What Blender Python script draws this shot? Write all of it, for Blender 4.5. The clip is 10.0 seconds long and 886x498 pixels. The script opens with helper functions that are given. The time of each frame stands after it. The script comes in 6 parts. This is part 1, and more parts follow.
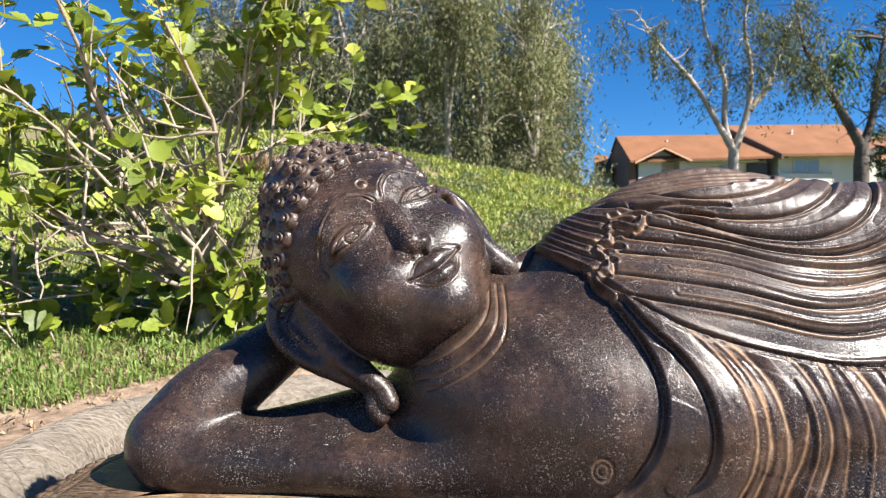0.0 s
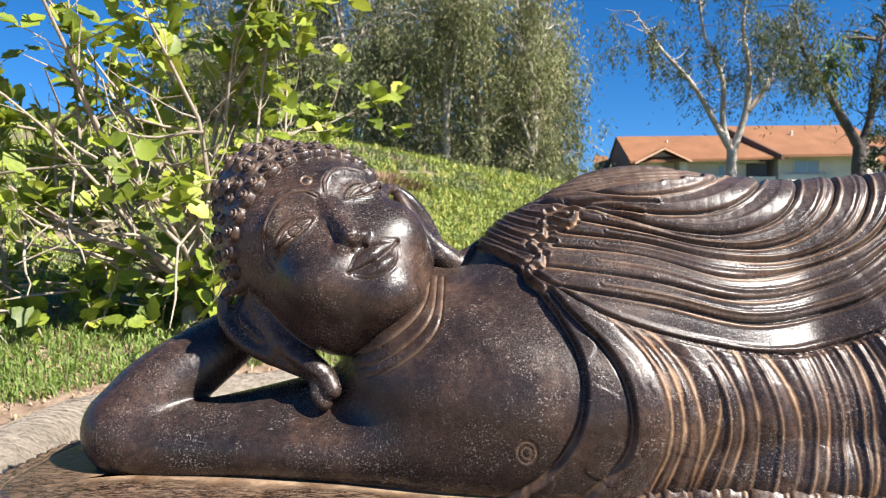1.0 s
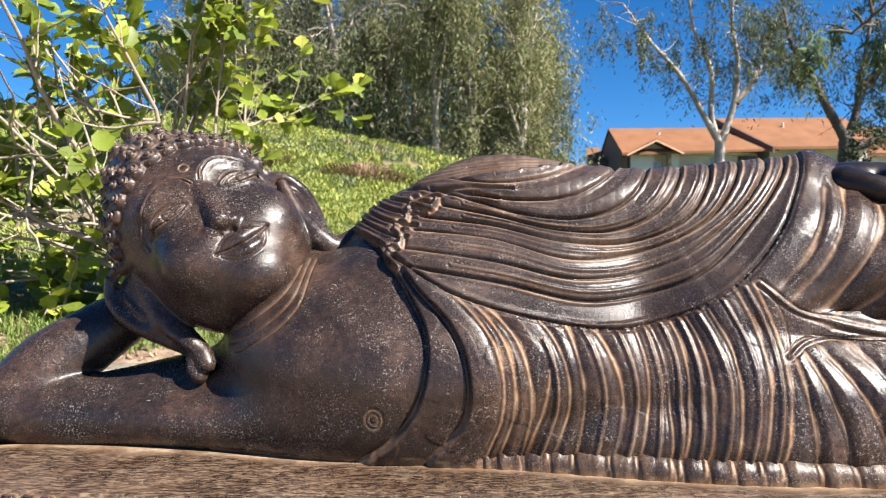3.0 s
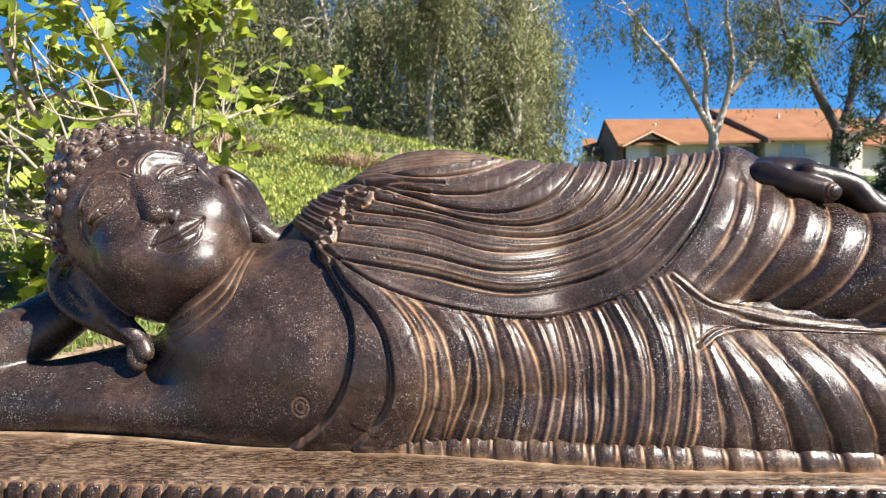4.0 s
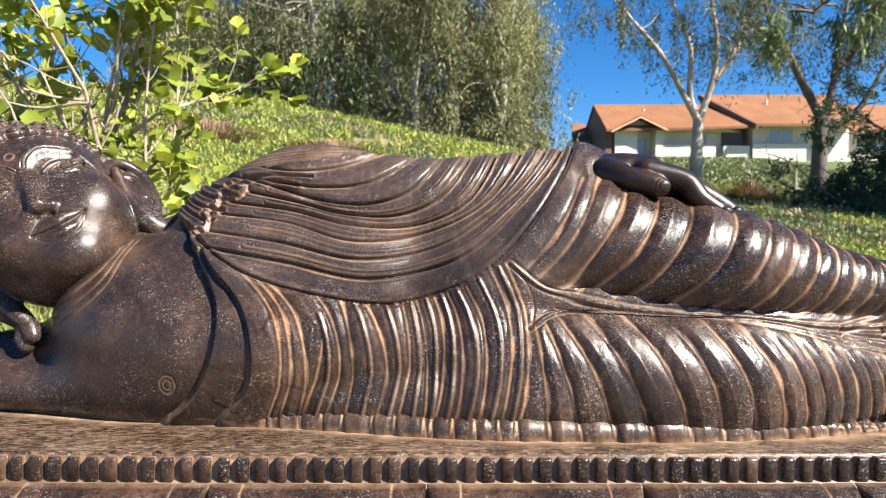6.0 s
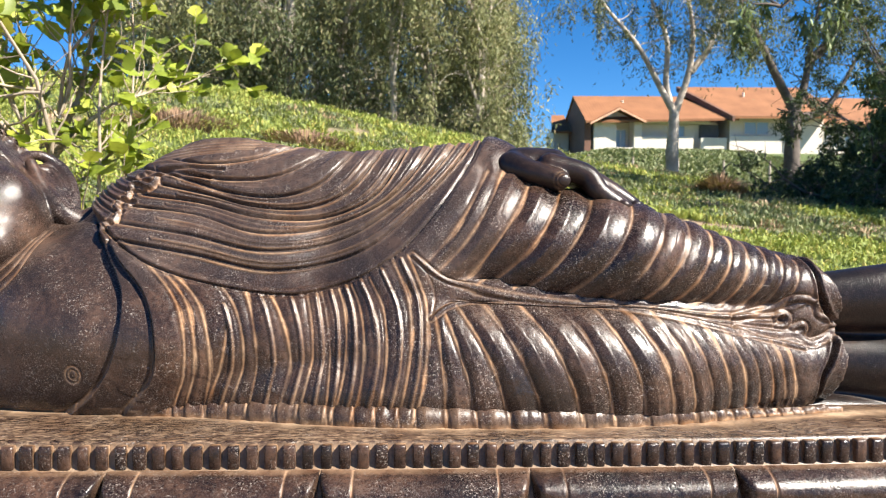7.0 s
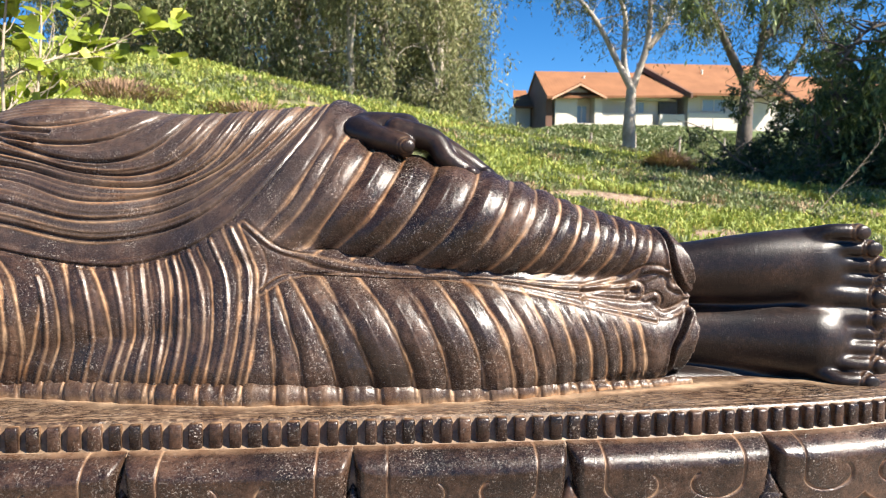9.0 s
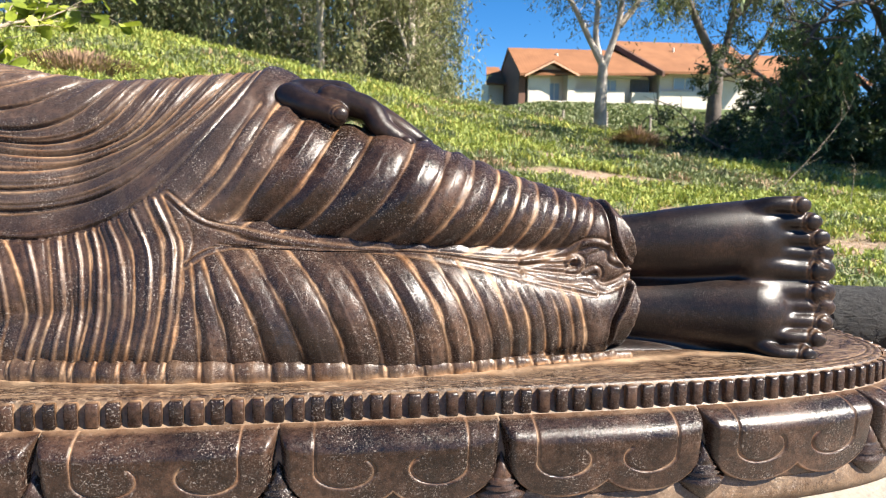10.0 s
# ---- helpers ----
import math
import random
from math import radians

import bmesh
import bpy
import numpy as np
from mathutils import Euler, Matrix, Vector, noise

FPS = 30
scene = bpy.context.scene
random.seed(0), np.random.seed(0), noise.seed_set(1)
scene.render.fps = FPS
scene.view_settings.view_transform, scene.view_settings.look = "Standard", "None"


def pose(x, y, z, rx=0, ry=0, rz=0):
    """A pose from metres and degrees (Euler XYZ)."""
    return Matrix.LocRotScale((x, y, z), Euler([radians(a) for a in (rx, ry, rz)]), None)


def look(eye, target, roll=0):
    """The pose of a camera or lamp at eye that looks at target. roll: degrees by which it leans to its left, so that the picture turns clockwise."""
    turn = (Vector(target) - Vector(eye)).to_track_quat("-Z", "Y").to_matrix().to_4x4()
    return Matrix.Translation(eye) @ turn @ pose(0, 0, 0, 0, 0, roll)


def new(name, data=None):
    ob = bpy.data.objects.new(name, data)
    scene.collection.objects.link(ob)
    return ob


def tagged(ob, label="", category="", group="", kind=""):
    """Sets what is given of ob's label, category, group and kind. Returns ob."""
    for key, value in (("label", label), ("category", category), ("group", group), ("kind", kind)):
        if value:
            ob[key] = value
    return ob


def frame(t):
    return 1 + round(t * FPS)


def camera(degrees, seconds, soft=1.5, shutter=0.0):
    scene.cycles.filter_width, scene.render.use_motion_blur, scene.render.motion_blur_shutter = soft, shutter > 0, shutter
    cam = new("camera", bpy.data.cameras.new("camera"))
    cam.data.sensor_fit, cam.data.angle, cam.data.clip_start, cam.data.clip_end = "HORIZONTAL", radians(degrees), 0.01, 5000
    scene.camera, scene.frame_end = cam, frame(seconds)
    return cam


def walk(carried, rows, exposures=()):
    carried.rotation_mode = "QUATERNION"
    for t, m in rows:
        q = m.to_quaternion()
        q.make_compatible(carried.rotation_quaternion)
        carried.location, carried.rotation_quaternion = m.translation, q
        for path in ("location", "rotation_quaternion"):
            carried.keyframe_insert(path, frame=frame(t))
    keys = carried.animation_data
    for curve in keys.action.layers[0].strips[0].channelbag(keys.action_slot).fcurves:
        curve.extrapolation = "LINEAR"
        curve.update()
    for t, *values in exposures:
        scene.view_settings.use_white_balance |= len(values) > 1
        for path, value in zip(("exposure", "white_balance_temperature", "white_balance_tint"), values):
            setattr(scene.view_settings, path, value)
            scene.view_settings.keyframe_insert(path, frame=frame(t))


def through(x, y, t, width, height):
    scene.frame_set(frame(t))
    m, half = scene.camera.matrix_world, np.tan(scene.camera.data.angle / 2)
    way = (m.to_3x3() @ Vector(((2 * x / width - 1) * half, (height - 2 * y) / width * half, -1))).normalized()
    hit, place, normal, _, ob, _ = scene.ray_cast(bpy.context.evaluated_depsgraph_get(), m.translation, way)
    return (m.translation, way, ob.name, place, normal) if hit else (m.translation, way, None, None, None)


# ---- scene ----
cam = camera(65.3, 10.0, 1.0)
cam.data.dof.use_dof, cam.data.dof.focus_distance, cam.data.dof.aperture_fstop = True, 0.92, 11.0
METRES, EYE, TILT, LEAN, TURN = 0.92, 0.57, 0.0, 0.0, 0.0
ROWS = [
    (0.0, 0.0, 0.0, 0.0, 0.0, 0.0, -0.0),
    (0.5, 0.0441, -0.0217, -0.0014, 0.14, 0.01, -0.07),
    (1.0, 0.083, -0.0431, -0.0091, 0.07, 0.02, -0.1),
    (1.5, 0.1201, -0.0655, -0.0168, -0.06, 0.02, -0.11),
    (2.0, 0.1601, -0.0828, -0.0203, -0.16, -0.07, -0.12),
    (2.5, 0.2158, -0.0997, -0.0214, -0.27, -0.31, -0.14),
    (4.0, 0.3679, -0.1417, -0.0173, -0.64, -1.42, -0.18),
    (4.5, 0.4152, -0.1776, -0.016, -0.8, -1.71, -0.21),
    (5.0, 0.454, -0.2017, -0.0153, -0.96, -2.01, -0.19),
    (6.5, 0.6302, -0.2333, -0.0042, -1.98, -3.01, -0.32),
    (7.0, 0.6842, -0.2486, -0.0037, -2.93, -3.4, -0.38),
    (7.5, 0.7279, -0.2512, -0.0069, -3.69, -3.74, -0.42),
    (8.0, 0.7836, -0.2452, -0.0119, -4.37, -4.04, -0.48),
    (8.5, 0.833, -0.2288, -0.0197, -5.11, -4.55, -0.58),
    (9.0, 0.8735, -0.2146, -0.0142, -5.92, -5.42, -0.62),
    (9.5, 0.9025, -0.2025, -0.0122, -7.0, -6.33, -0.74),
    (10.0, 0.9319, -0.1946, -0.0238, -8.11, -7.25, -0.84),
]
walk(cam, [(t, pose(0, 0, EYE, TILT, LEAN, TURN) @ pose(METRES * x, METRES * y, METRES * z, 90 + pitch, roll, yaw)) for t, x, y, z, yaw, pitch, roll in ROWS],
     exposures=[(0.0, 1.47, 6350, 10), (5.0, 1.59, 6530, 10), (10.0, 1.71, 6680, 10)])

# ---- daylight: clear sky and a high sun from the front right ----
SUN_TO = Vector((0.64, -0.37, 0.68)).normalized()
world = bpy.data.worlds.new("world")
scene.world = world
world.use_nodes = True
_nt = world.node_tree
_sky = _nt.nodes.new("ShaderNodeTexSky")
_sky.sky_type, _sky.sun_disc = "NISHITA", False
_sky.sun_elevation = math.asin(SUN_TO.z)
_sky.sun_rotation = math.atan2(SUN_TO.x, SUN_TO.y)
_sky.air_density, _sky.dust_density, _sky.ozone_density = 0.75, 0.0, 7.0
_deep = _nt.nodes.new("ShaderNodeHueSaturation")
_deep.inputs["Saturation"].default_value = 1.22
_nt.links.new(_sky.outputs[0], _deep.inputs["Color"])
_nt.links.new(_deep.outputs[0], _nt.nodes["Background"].inputs[0])
_nt.nodes["Background"].inputs[1].default_value = 0.057
sun = new("sun", bpy.data.lights.new("sun", "SUN"))
sun.data.energy, sun.data.angle, sun.data.color = 5.0, radians(0.53), (1.0, 0.945, 0.86)
sun.matrix_world = look((0, 0, 30), Vector((0, 0, 30)) - SUN_TO)


# ---- materials ----
def material(name, build):
    m = bpy.data.materials.new(name)
    m.use_nodes = True
    nt = m.node_tree
    bsdf = nt.nodes["Principled BSDF"]

    def node(kind, inputs=(), **props):
        n = nt.nodes.new("ShaderNode" + kind)
        for k, v in props.items():
            setattr_safe(n, k, v)
        for k, v in dict(inputs).items():
            if hasattr(v, "is_output"):
                nt.links.new(v, n.inputs[k])
            else:
                n.inputs[k].default_value = v
        return n
    build(node, bsdf, nt.links.new)
    return m


def setattr_safe(n, k, v):
    if k == "data_type":
        n.data_type = v
    elif k == "operation":
        n.operation = v
    elif k == "attribute_name":
        n.attribute_name = v
    elif k == "blend_type":
        n.blend_type = v
    elif k == "noise_dimensions":
        n.noise_dimensions = v
    elif k == "feature":
        n.feature = v


def noise_at(node, scale, detail=4.0, rough=0.55, co=None):
    co = co or node("TexCoord").outputs["Object"]
    return node("TexNoise", {"Vector": co, "Scale": scale, "Detail": detail, "Roughness": rough}).outputs[0]


def ramp(node, fac, stops):
    r = node("ValToRGB", {"Fac": fac})
    e = r.color_ramp.elements
    while len(e) < len(stops):
        e.new(0.5)
    for el, (p, c) in zip(e, stops):
        el.position = p
        el.color = (*c, 1) if len(c) == 3 else c
    return r.outputs[0]


def mix(node, fac, a, b, kind="MIX"):
    n = node("MixRGB", {"Fac": fac, "Color1": a if hasattr(a, "is_output") else (*a, 1), "Color2": b if hasattr(b, "is_output") else (*b, 1)}, blend_type=kind)
    return n.outputs[0]


def maths(node, op, a, b=0.0):
    return node("Math", {0: a, 1: b}, operation=op).outputs[0]


def bump(node, height, distance, strength=1.0, under=None):
    ins = {"Height": height, "Distance": distance, "Strength": strength}
    if under is not None:
        ins["Normal"] = under
    return node("Bump", ins).outputs[0]


def simple(name, stops, scale, rough=0.8, relief=0.0, fine=6.0, spec=0.5, vary=0.0):
    """Noise-toned surface at two scales; vary: lightness by piece."""
    def build(node, bsdf, link):
        co = node("TexCoord").outputs["Object"]
        a = noise_at(node, scale, 5, 0.6, co)
        b = noise_at(node, scale * fine, 3, 0.6, co)
        f = maths(node, "ADD", maths(node, "MULTIPLY", a, 0.65), maths(node, "MULTIPLY", b, 0.35))
        c = ramp(node, f, stops)
        if vary:
            r = node("ObjectInfo").outputs["Random"]
            v = node("HueSaturation", {"Value": maths(node, "ADD", maths(node, "MULTIPLY", r, 2 * vary), 1 - vary), "Color": c})
            c = v.outputs[0]
        link(c, bsdf.inputs["Base Color"])
        bsdf.inputs["Roughness"].default_value = rough
        bsdf.inputs["Specular IOR Level"].default_value = spec
        if relief:
            link(bump(node, b, relief), bsdf.inputs["Normal"])
    return material(name, build)


def dark_stone(name, dust_everywhere, deep, pale):
    """Waxed dark brown stone with pale pits, and ochre dust kept in its carving."""
    def build(node, bsdf, link):
        co = node("VectorMath", {0: node("TexCoord").outputs["Object"], 1: maths(node, "MULTIPLY", node("ObjectInfo").outputs["Random"], 7.0)}, operation="ADD").outputs[0]
        big = noise_at(node, 11, 6, 0.65, co)
        grain = noise_at(node, 430, 3, 0.7, co)
        smear = noise_at(node, 45, 4, 0.6, co)
        c = ramp(node, big, [(0.34, (0.0058, 0.0045, 0.0043)), (0.5, (0.0225, 0.0120, 0.0085)), (0.68, (0.062, 0.0320, 0.0195))])
        c = mix(node, maths(node, "MULTIPLY", smear, 0.12), c, (0.06, 0.042, 0.034))
        mottle = ramp(node, noise_at(node, 130, 5, 0.75, co), [(0.38, (0.35,) * 3), (0.62, (1.6,) * 3)])
        c = mix(node, 0.8, c, mottle, "MULTIPLY")
        # feet and hand nearly black, breast and arm browner, the shawl's sheen painted paler
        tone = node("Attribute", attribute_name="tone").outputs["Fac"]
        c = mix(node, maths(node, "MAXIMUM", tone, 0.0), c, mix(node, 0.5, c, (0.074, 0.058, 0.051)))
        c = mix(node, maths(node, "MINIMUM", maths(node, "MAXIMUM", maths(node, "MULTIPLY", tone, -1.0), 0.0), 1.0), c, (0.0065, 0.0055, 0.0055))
        # pale pits
        patchy = noise_at(node, 13, 6, 0.8, co)
        v = node("TexVoronoi", {"Vector": node("VectorMath", {0: co, 1: maths(node, "MULTIPLY", smear, 0.01)}, operation="ADD").outputs[0], "Scale": 560.0, "Randomness": 1.0})
        pit = maths(node, "LESS_THAN", v.outputs["Distance"], maths(node, "MULTIPLY", maths(node, "SUBTRACT", noise_at(node, 60, 7, 0.9, co), 0.49), 1.5))
        scuff = ramp(node, noise_at(node, 380, 3, 0.7, co), [(0.56, (0,) * 3), (0.64, (1,) * 3)])
        scuff = maths(node, "MULTIPLY", scuff, ramp(node, patchy, [(0.47, (0,) * 3), (0.63, (1.0,) * 3)]))
        rub = node("Mapping", {"Vector": co, "Scale": (60.0, 200.0, 420.0), "Rotation": (0.0, 0.7, 0.0)}).outputs[0]
        rub = maths(node, "MULTIPLY", ramp(node, noise_at(node, 1.0, 3, 0.6, rub), [(0.66, (0,) * 3), (0.72, (0.8,) * 3)]), ramp(node, noise_at(node, 7, 4, 0.7, co), [(0.50, (0,) * 3), (0.62, (1,) * 3)]))
        pit = maths(node, "MAXIMUM", maths(node, "MAXIMUM", pit, scuff), rub)
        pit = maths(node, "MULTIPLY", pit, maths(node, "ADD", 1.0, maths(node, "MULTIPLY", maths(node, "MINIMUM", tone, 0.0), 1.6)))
        c = mix(node, maths(node, "MULTIPLY", pit, 0.70), c, (0.40, 0.34, 0.29))
        dust = node("Attribute", attribute_name="dust").outputs["Fac"]
        wear = maths(node, "MULTIPLY", dust, ramp(node, noise_at(node, 30, 4, 0.6, co), [(0.35, (0.5,) * 3), (0.6, (1.0,) * 3)]))
        wear = maths(node, "MULTIPLY", wear, ramp(node, noise_at(node, 240, 4, 0.75, co), [(0.36, (0.6,) * 3), (0.54, (1.0,) * 3)]))
        if dust_everywhere:
            streak = node("Mapping", {"Vector": co, "Scale": (46.0, 130.0, 60.0)}).outputs[0]
            film = ramp(node, noise_at(node, 2.0, 8, 0.82, streak), [(0.47, (0.0,) * 3), (0.58, (1,) * 3)])
            wear = maths(node, "MAXIMUM", wear, maths(node, "MULTIPLY", film, dust_everywhere))
        ochre = ramp(node, noise_at(node, 22, 3, 0.6, co), [(0.35, deep), (0.65, pale)])
        c = mix(node, wear, c, ochre)
        link(c, bsdf.inputs["Base Color"])
        r = ramp(node, grain, [(0.36, (0.10,) * 3), (0.50, (0.17,) * 3), (0.64, (0.36,) * 3)])
        r = maths(node, "ADD", r, maths(node, "MULTIPLY", ramp(node, big, [(0.40, (0.01,) * 3), (0.62, (0.15,) * 3)]), 1.0))
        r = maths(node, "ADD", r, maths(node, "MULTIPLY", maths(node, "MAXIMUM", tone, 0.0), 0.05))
        r = maths(node, "ADD", r, maths(node, "MULTIPLY", wear, 0.5))
        r = maths(node, "ADD", r, maths(node, "MULTIPLY", pit, 0.2))
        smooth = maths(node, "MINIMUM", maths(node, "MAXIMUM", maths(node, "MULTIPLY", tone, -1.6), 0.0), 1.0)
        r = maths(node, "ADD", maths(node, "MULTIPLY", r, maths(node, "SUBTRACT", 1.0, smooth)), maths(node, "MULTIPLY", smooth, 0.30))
        link(r, bsdf.inputs["Roughness"])
        h = maths(node, "SUBTRACT", maths(node, "ADD", maths(node, "MULTIPLY", grain, 0.7), maths(node, "MULTIPLY", smear, 0.3)), maths(node, "MULTIPLY", pit, 0.6))
        link(bump(node, h, 0.0008, 0.8), bsdf.inputs["Normal"])
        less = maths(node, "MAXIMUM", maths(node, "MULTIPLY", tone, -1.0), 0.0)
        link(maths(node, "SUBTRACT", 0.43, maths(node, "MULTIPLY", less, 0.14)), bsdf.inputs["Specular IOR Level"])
    return material(name, build)


STONE = dark_stone("waxed_dark_stone", 0.0, (0.33, 0.150, 0.055), (0.50, 0.32, 0.185))
STONE_PETAL = dark_stone("brown_dusty_stone", 0.03, (0.24, 0.115, 0.060), (0.44, 0.28, 0.165))
STONE_DUSTY = dark_stone("dusty_dark_stone", 0.46, (0.26, 0.145, 0.075), (0.46, 0.32, 0.20))


def link_mesh(name, verts, faces, mats, parent=None, smooth=True, index=None):
    me = bpy.data.meshes.new(name)
    if isinstance(faces, np.ndarray) and isinstance(verts, np.ndarray):
        n, k = faces.shape
        me.vertices.add(len(verts))
        me.vertices.foreach_set("co", verts.astype(np.float32).ravel())
        me.loops.add(n * k)
        me.loops.foreach_set("vertex_index", faces.astype(np.int32).ravel())
        me.polygons.add(n)
        me.polygons.foreach_set("loop_start", np.arange(0, n * k, k, dtype=np.int32))
        me.update(calc_edges=True)
    else:
        me.from_pydata([tuple(v) for v in verts], [], [tuple(f) for f in faces])
    for m in (mats if isinstance(mats, (list, tuple)) else [mats]):
        me.materials.append(m)
    me.polygons.foreach_set("use_smooth", np.full(len(me.polygons), smooth))
    if index is not None:
        me.polygons.foreach_set("material_index", np.asarray(index, np.int32))
    me.validate()
    ob = new(name, me)
    ob.parent = parent
    return ob


def part(name, bm, mat, parent, label="", smooth=False):
    me = bpy.data.meshes.new(name)
    bmesh.ops.recalc_face_normals(bm, faces=bm.faces)
    bm.to_mesh(me)
    bm.free()
    for m in (mat if isinstance(mat, (list, tuple)) else [mat]):
        me.materials.append(m)
    me.polygons.foreach_set("use_smooth", np.full(len(me.polygons), smooth))
    ob = new(name, me)
    ob.parent = parent
    return tagged(ob, label) if label else ob


def box(bm, lo, hi, bevel=0.0):
    v = bmesh.ops.create_cube(bm, size=1.0)["verts"]
    for q in v:
        q.co = Vector([a + (b - a) * (c + 0.5) for a, b, c in zip(lo, hi, q.co)])
    if bevel:
        bmesh.ops.bevel(bm, geom=list({e for q in v for e in q.link_edges}), offset=bevel, segments=1, affect="EDGES")
    return v


def tube(path, radii, sides=7):
    """Points and quads of a tapering tube."""
    verts, faces = [], []
    p = [Vector(q) for q in path]
    side = Vector((0.3, 1, 0.2))
    for i, q in enumerate(p):
        d = (p[min(i + 1, len(p) - 1)] - p[max(i - 1, 0)]).normalized()
        side = (side - d * side.dot(d)).normalized()
        o = d.cross(side)
        for k in range(sides):
            a = 2 * math.pi * k / sides
            verts.append(q + radii[i] * (side * math.cos(a) + o * math.sin(a)))
    for i in range(len(p) - 1):
        for k in range(sides):
            a, b = i * sides + k, i * sides + (k + 1) % sides
            faces.append((a, b, b + sides, a + sides))
    return verts, faces


class Pile:
    """Gathers points and faces of one mesh."""

    def __init__(self):
        self.v, self.f, self.m = [], [], []

    def add(self, verts, faces, mat=0):
        o = len(self.v)
        self.v += list(verts)
        self.f += [tuple(i + o for i in q) for q in faces]
        self.m += [mat] * len(faces)

    def put(self, name, mats, parent=None, smooth=True):
        return link_mesh(name, self.v, self.f, mats, parent, smooth, self.m)


# ---- the reclining statue: a field of soft blended forms, meshed, then carved ----
BASE_TOP = 0.275


def blend(a, b, k):
    h = np.clip(0.5 + 0.5 * (b - a) / k, 0, 1)
    return b + (a - b) * h - k * h * (1 - h)


class Clay:
    """A block of voxels in which soft forms are joined."""

    def __init__(self, lo, hi, step):
        self.lo, self.step = np.array(lo, np.float32), step
        self.size = [int((b - a) / step) + 1 for a, b in zip(lo, hi)]
        self.d = np.full(self.size, 0.08, np.float32)

    def part(self, lo, hi):
        s, ax = [], []
        for i in range(3):
            a = max(0, int((lo[i] - self.lo[i]) / self.step))
            b = max(a, min(self.size[i], int((hi[i] - self.lo[i]) / self.step) + 2))
            s.append(slice(a, b))
            ax.append((self.lo[i] + self.step * np.arange(a, b)).astype(np.float32))
        return tuple(s), np.meshgrid(*ax, indexing="ij", sparse=True)

    def join(self, lo, hi, fn, k=0.02, cut=False):
        m = k + 0.02
        s, (x, y, z) = self.part([v - m for v in lo], [v + m for v in hi])
        d = fn(x, y, z)
        self.d[s] = -blend(-self.d[s], d, k) if cut else blend(self.d[s], d, k)

    def ball(self, c, r, k=0.02, turn=None, cut=False):
        rr = np.array(r, np.float32)
        t = np.identity(3) if turn is None else np.array(turn)

        def fn(x, y, z):
            q = [(t[i][0] * (x - c[0]) + t[i][1] * (y - c[1]) + t[i][2] * (z - c[2])) / rr[i] for i in range(3)]
            k0 = np.sqrt(q[0] ** 2 + q[1] ** 2 + q[2] ** 2) + 1e-6
            k1 = np.sqrt((q[0] / rr[0]) ** 2 + (q[1] / rr[1]) ** 2 + (q[2] / rr[2]) ** 2) + 1e-6
            return k0 * (k0 - 1) / k1
        big = [float(np.sqrt(sum((t[j][i] * rr[j]) ** 2 for j in range(3)))) for i in range(3)]
        self.join([c[i] - big[i] for i in range(3)], [c[i] + big[i] for i in range(3)], fn, k, cut)

    def limb(self, pts, k=0.02, flat=1.0, steps=14):
        """A smooth limb through (x, y, z, radius); flat squeezes its depth."""
        p = np.array([[x, y / flat, z, r] for x, y, z, r in pts])
        if len(p) > 2:
            e = np.concatenate([[2 * p[0] - p[1]], p, [2 * p[-1] - p[-2]]])
            fine = []
            for i in range(len(p) - 1):
                for t in np.arange(steps) / steps:
                    a, b, c, d = e[i:i + 4]
                    fine.append(0.5 * (2 * b + (c - a) * t + (2 * a - 5 * b + 4 * c - d) * t * t + (3 * b - a - 3 * c + d) * t ** 3))
            p = np.array(fine + [p[-1]])

        def fn(x, y, z):
            best = None
            for a, b in zip(p, p[1:]):
                v = b[:3] - a[:3]
                px, py, pz = x - a[0], y / flat - a[1], z - a[2]
                h = np.clip((px * v[0] + py * v[1] + pz * v[2]) / (v @ v + 1e-12), 0, 1)
                d = np.sqrt((px - h * v[0]) ** 2 + (py - h * v[1]) ** 2 + (pz - h * v[2]) ** 2) - (a[3] + (b[3] - a[3]) * h)
                best = d if best is None else np.minimum(best, d)
            return best * min(1, flat)
        r, g = p[:, 3:], np.array((1, flat, 1))
        m = k * max(0, flat - 1) + 0.01
        self.join(((p[:, :3] - r) * g).min(0) - m, ((p[:, :3] + r) * g).max(0) + m, fn, k)

    def skin(self):
        """The surface of the field as points, quads and outward normals."""
        d, n = self.d, self.size
        inside = d < 0
        corner = [(i, j, k) for i in (0, 1) for j in (0, 1) for k in (0, 1)]
        cut = [inside[i:n[0] - 1 + i, j:n[1] - 1 + j, k:n[2] - 1 + k] for i, j, k in corner]
        count = sum(c.astype(np.int8) for c in cut)
        cells = np.argwhere((count > 0) & (count < 8))
        number = np.full([v - 1 for v in n], -1, np.int32)
        number[tuple(cells.T)] = np.arange(len(cells))
        total, hits = np.zeros((len(cells), 3)), np.zeros(len(cells))
        for a in corner:
            for axis in range(3):
                if a[axis]:
                    continue
                b = list(a)
                b[axis] = 1
                da = d[tuple((cells + a).T)]
                db = d[tuple((cells + b).T)]
                m = (da < 0) != (db < 0)
                t = da[m] / (da[m] - db[m])
                p = np.repeat(np.array([a], float), m.sum(), 0)
                p[:, axis] = t
                total[m] += p
                hits[m] += 1
        verts = self.lo + self.step * (cells + total / hits[:, None])
        quads = []
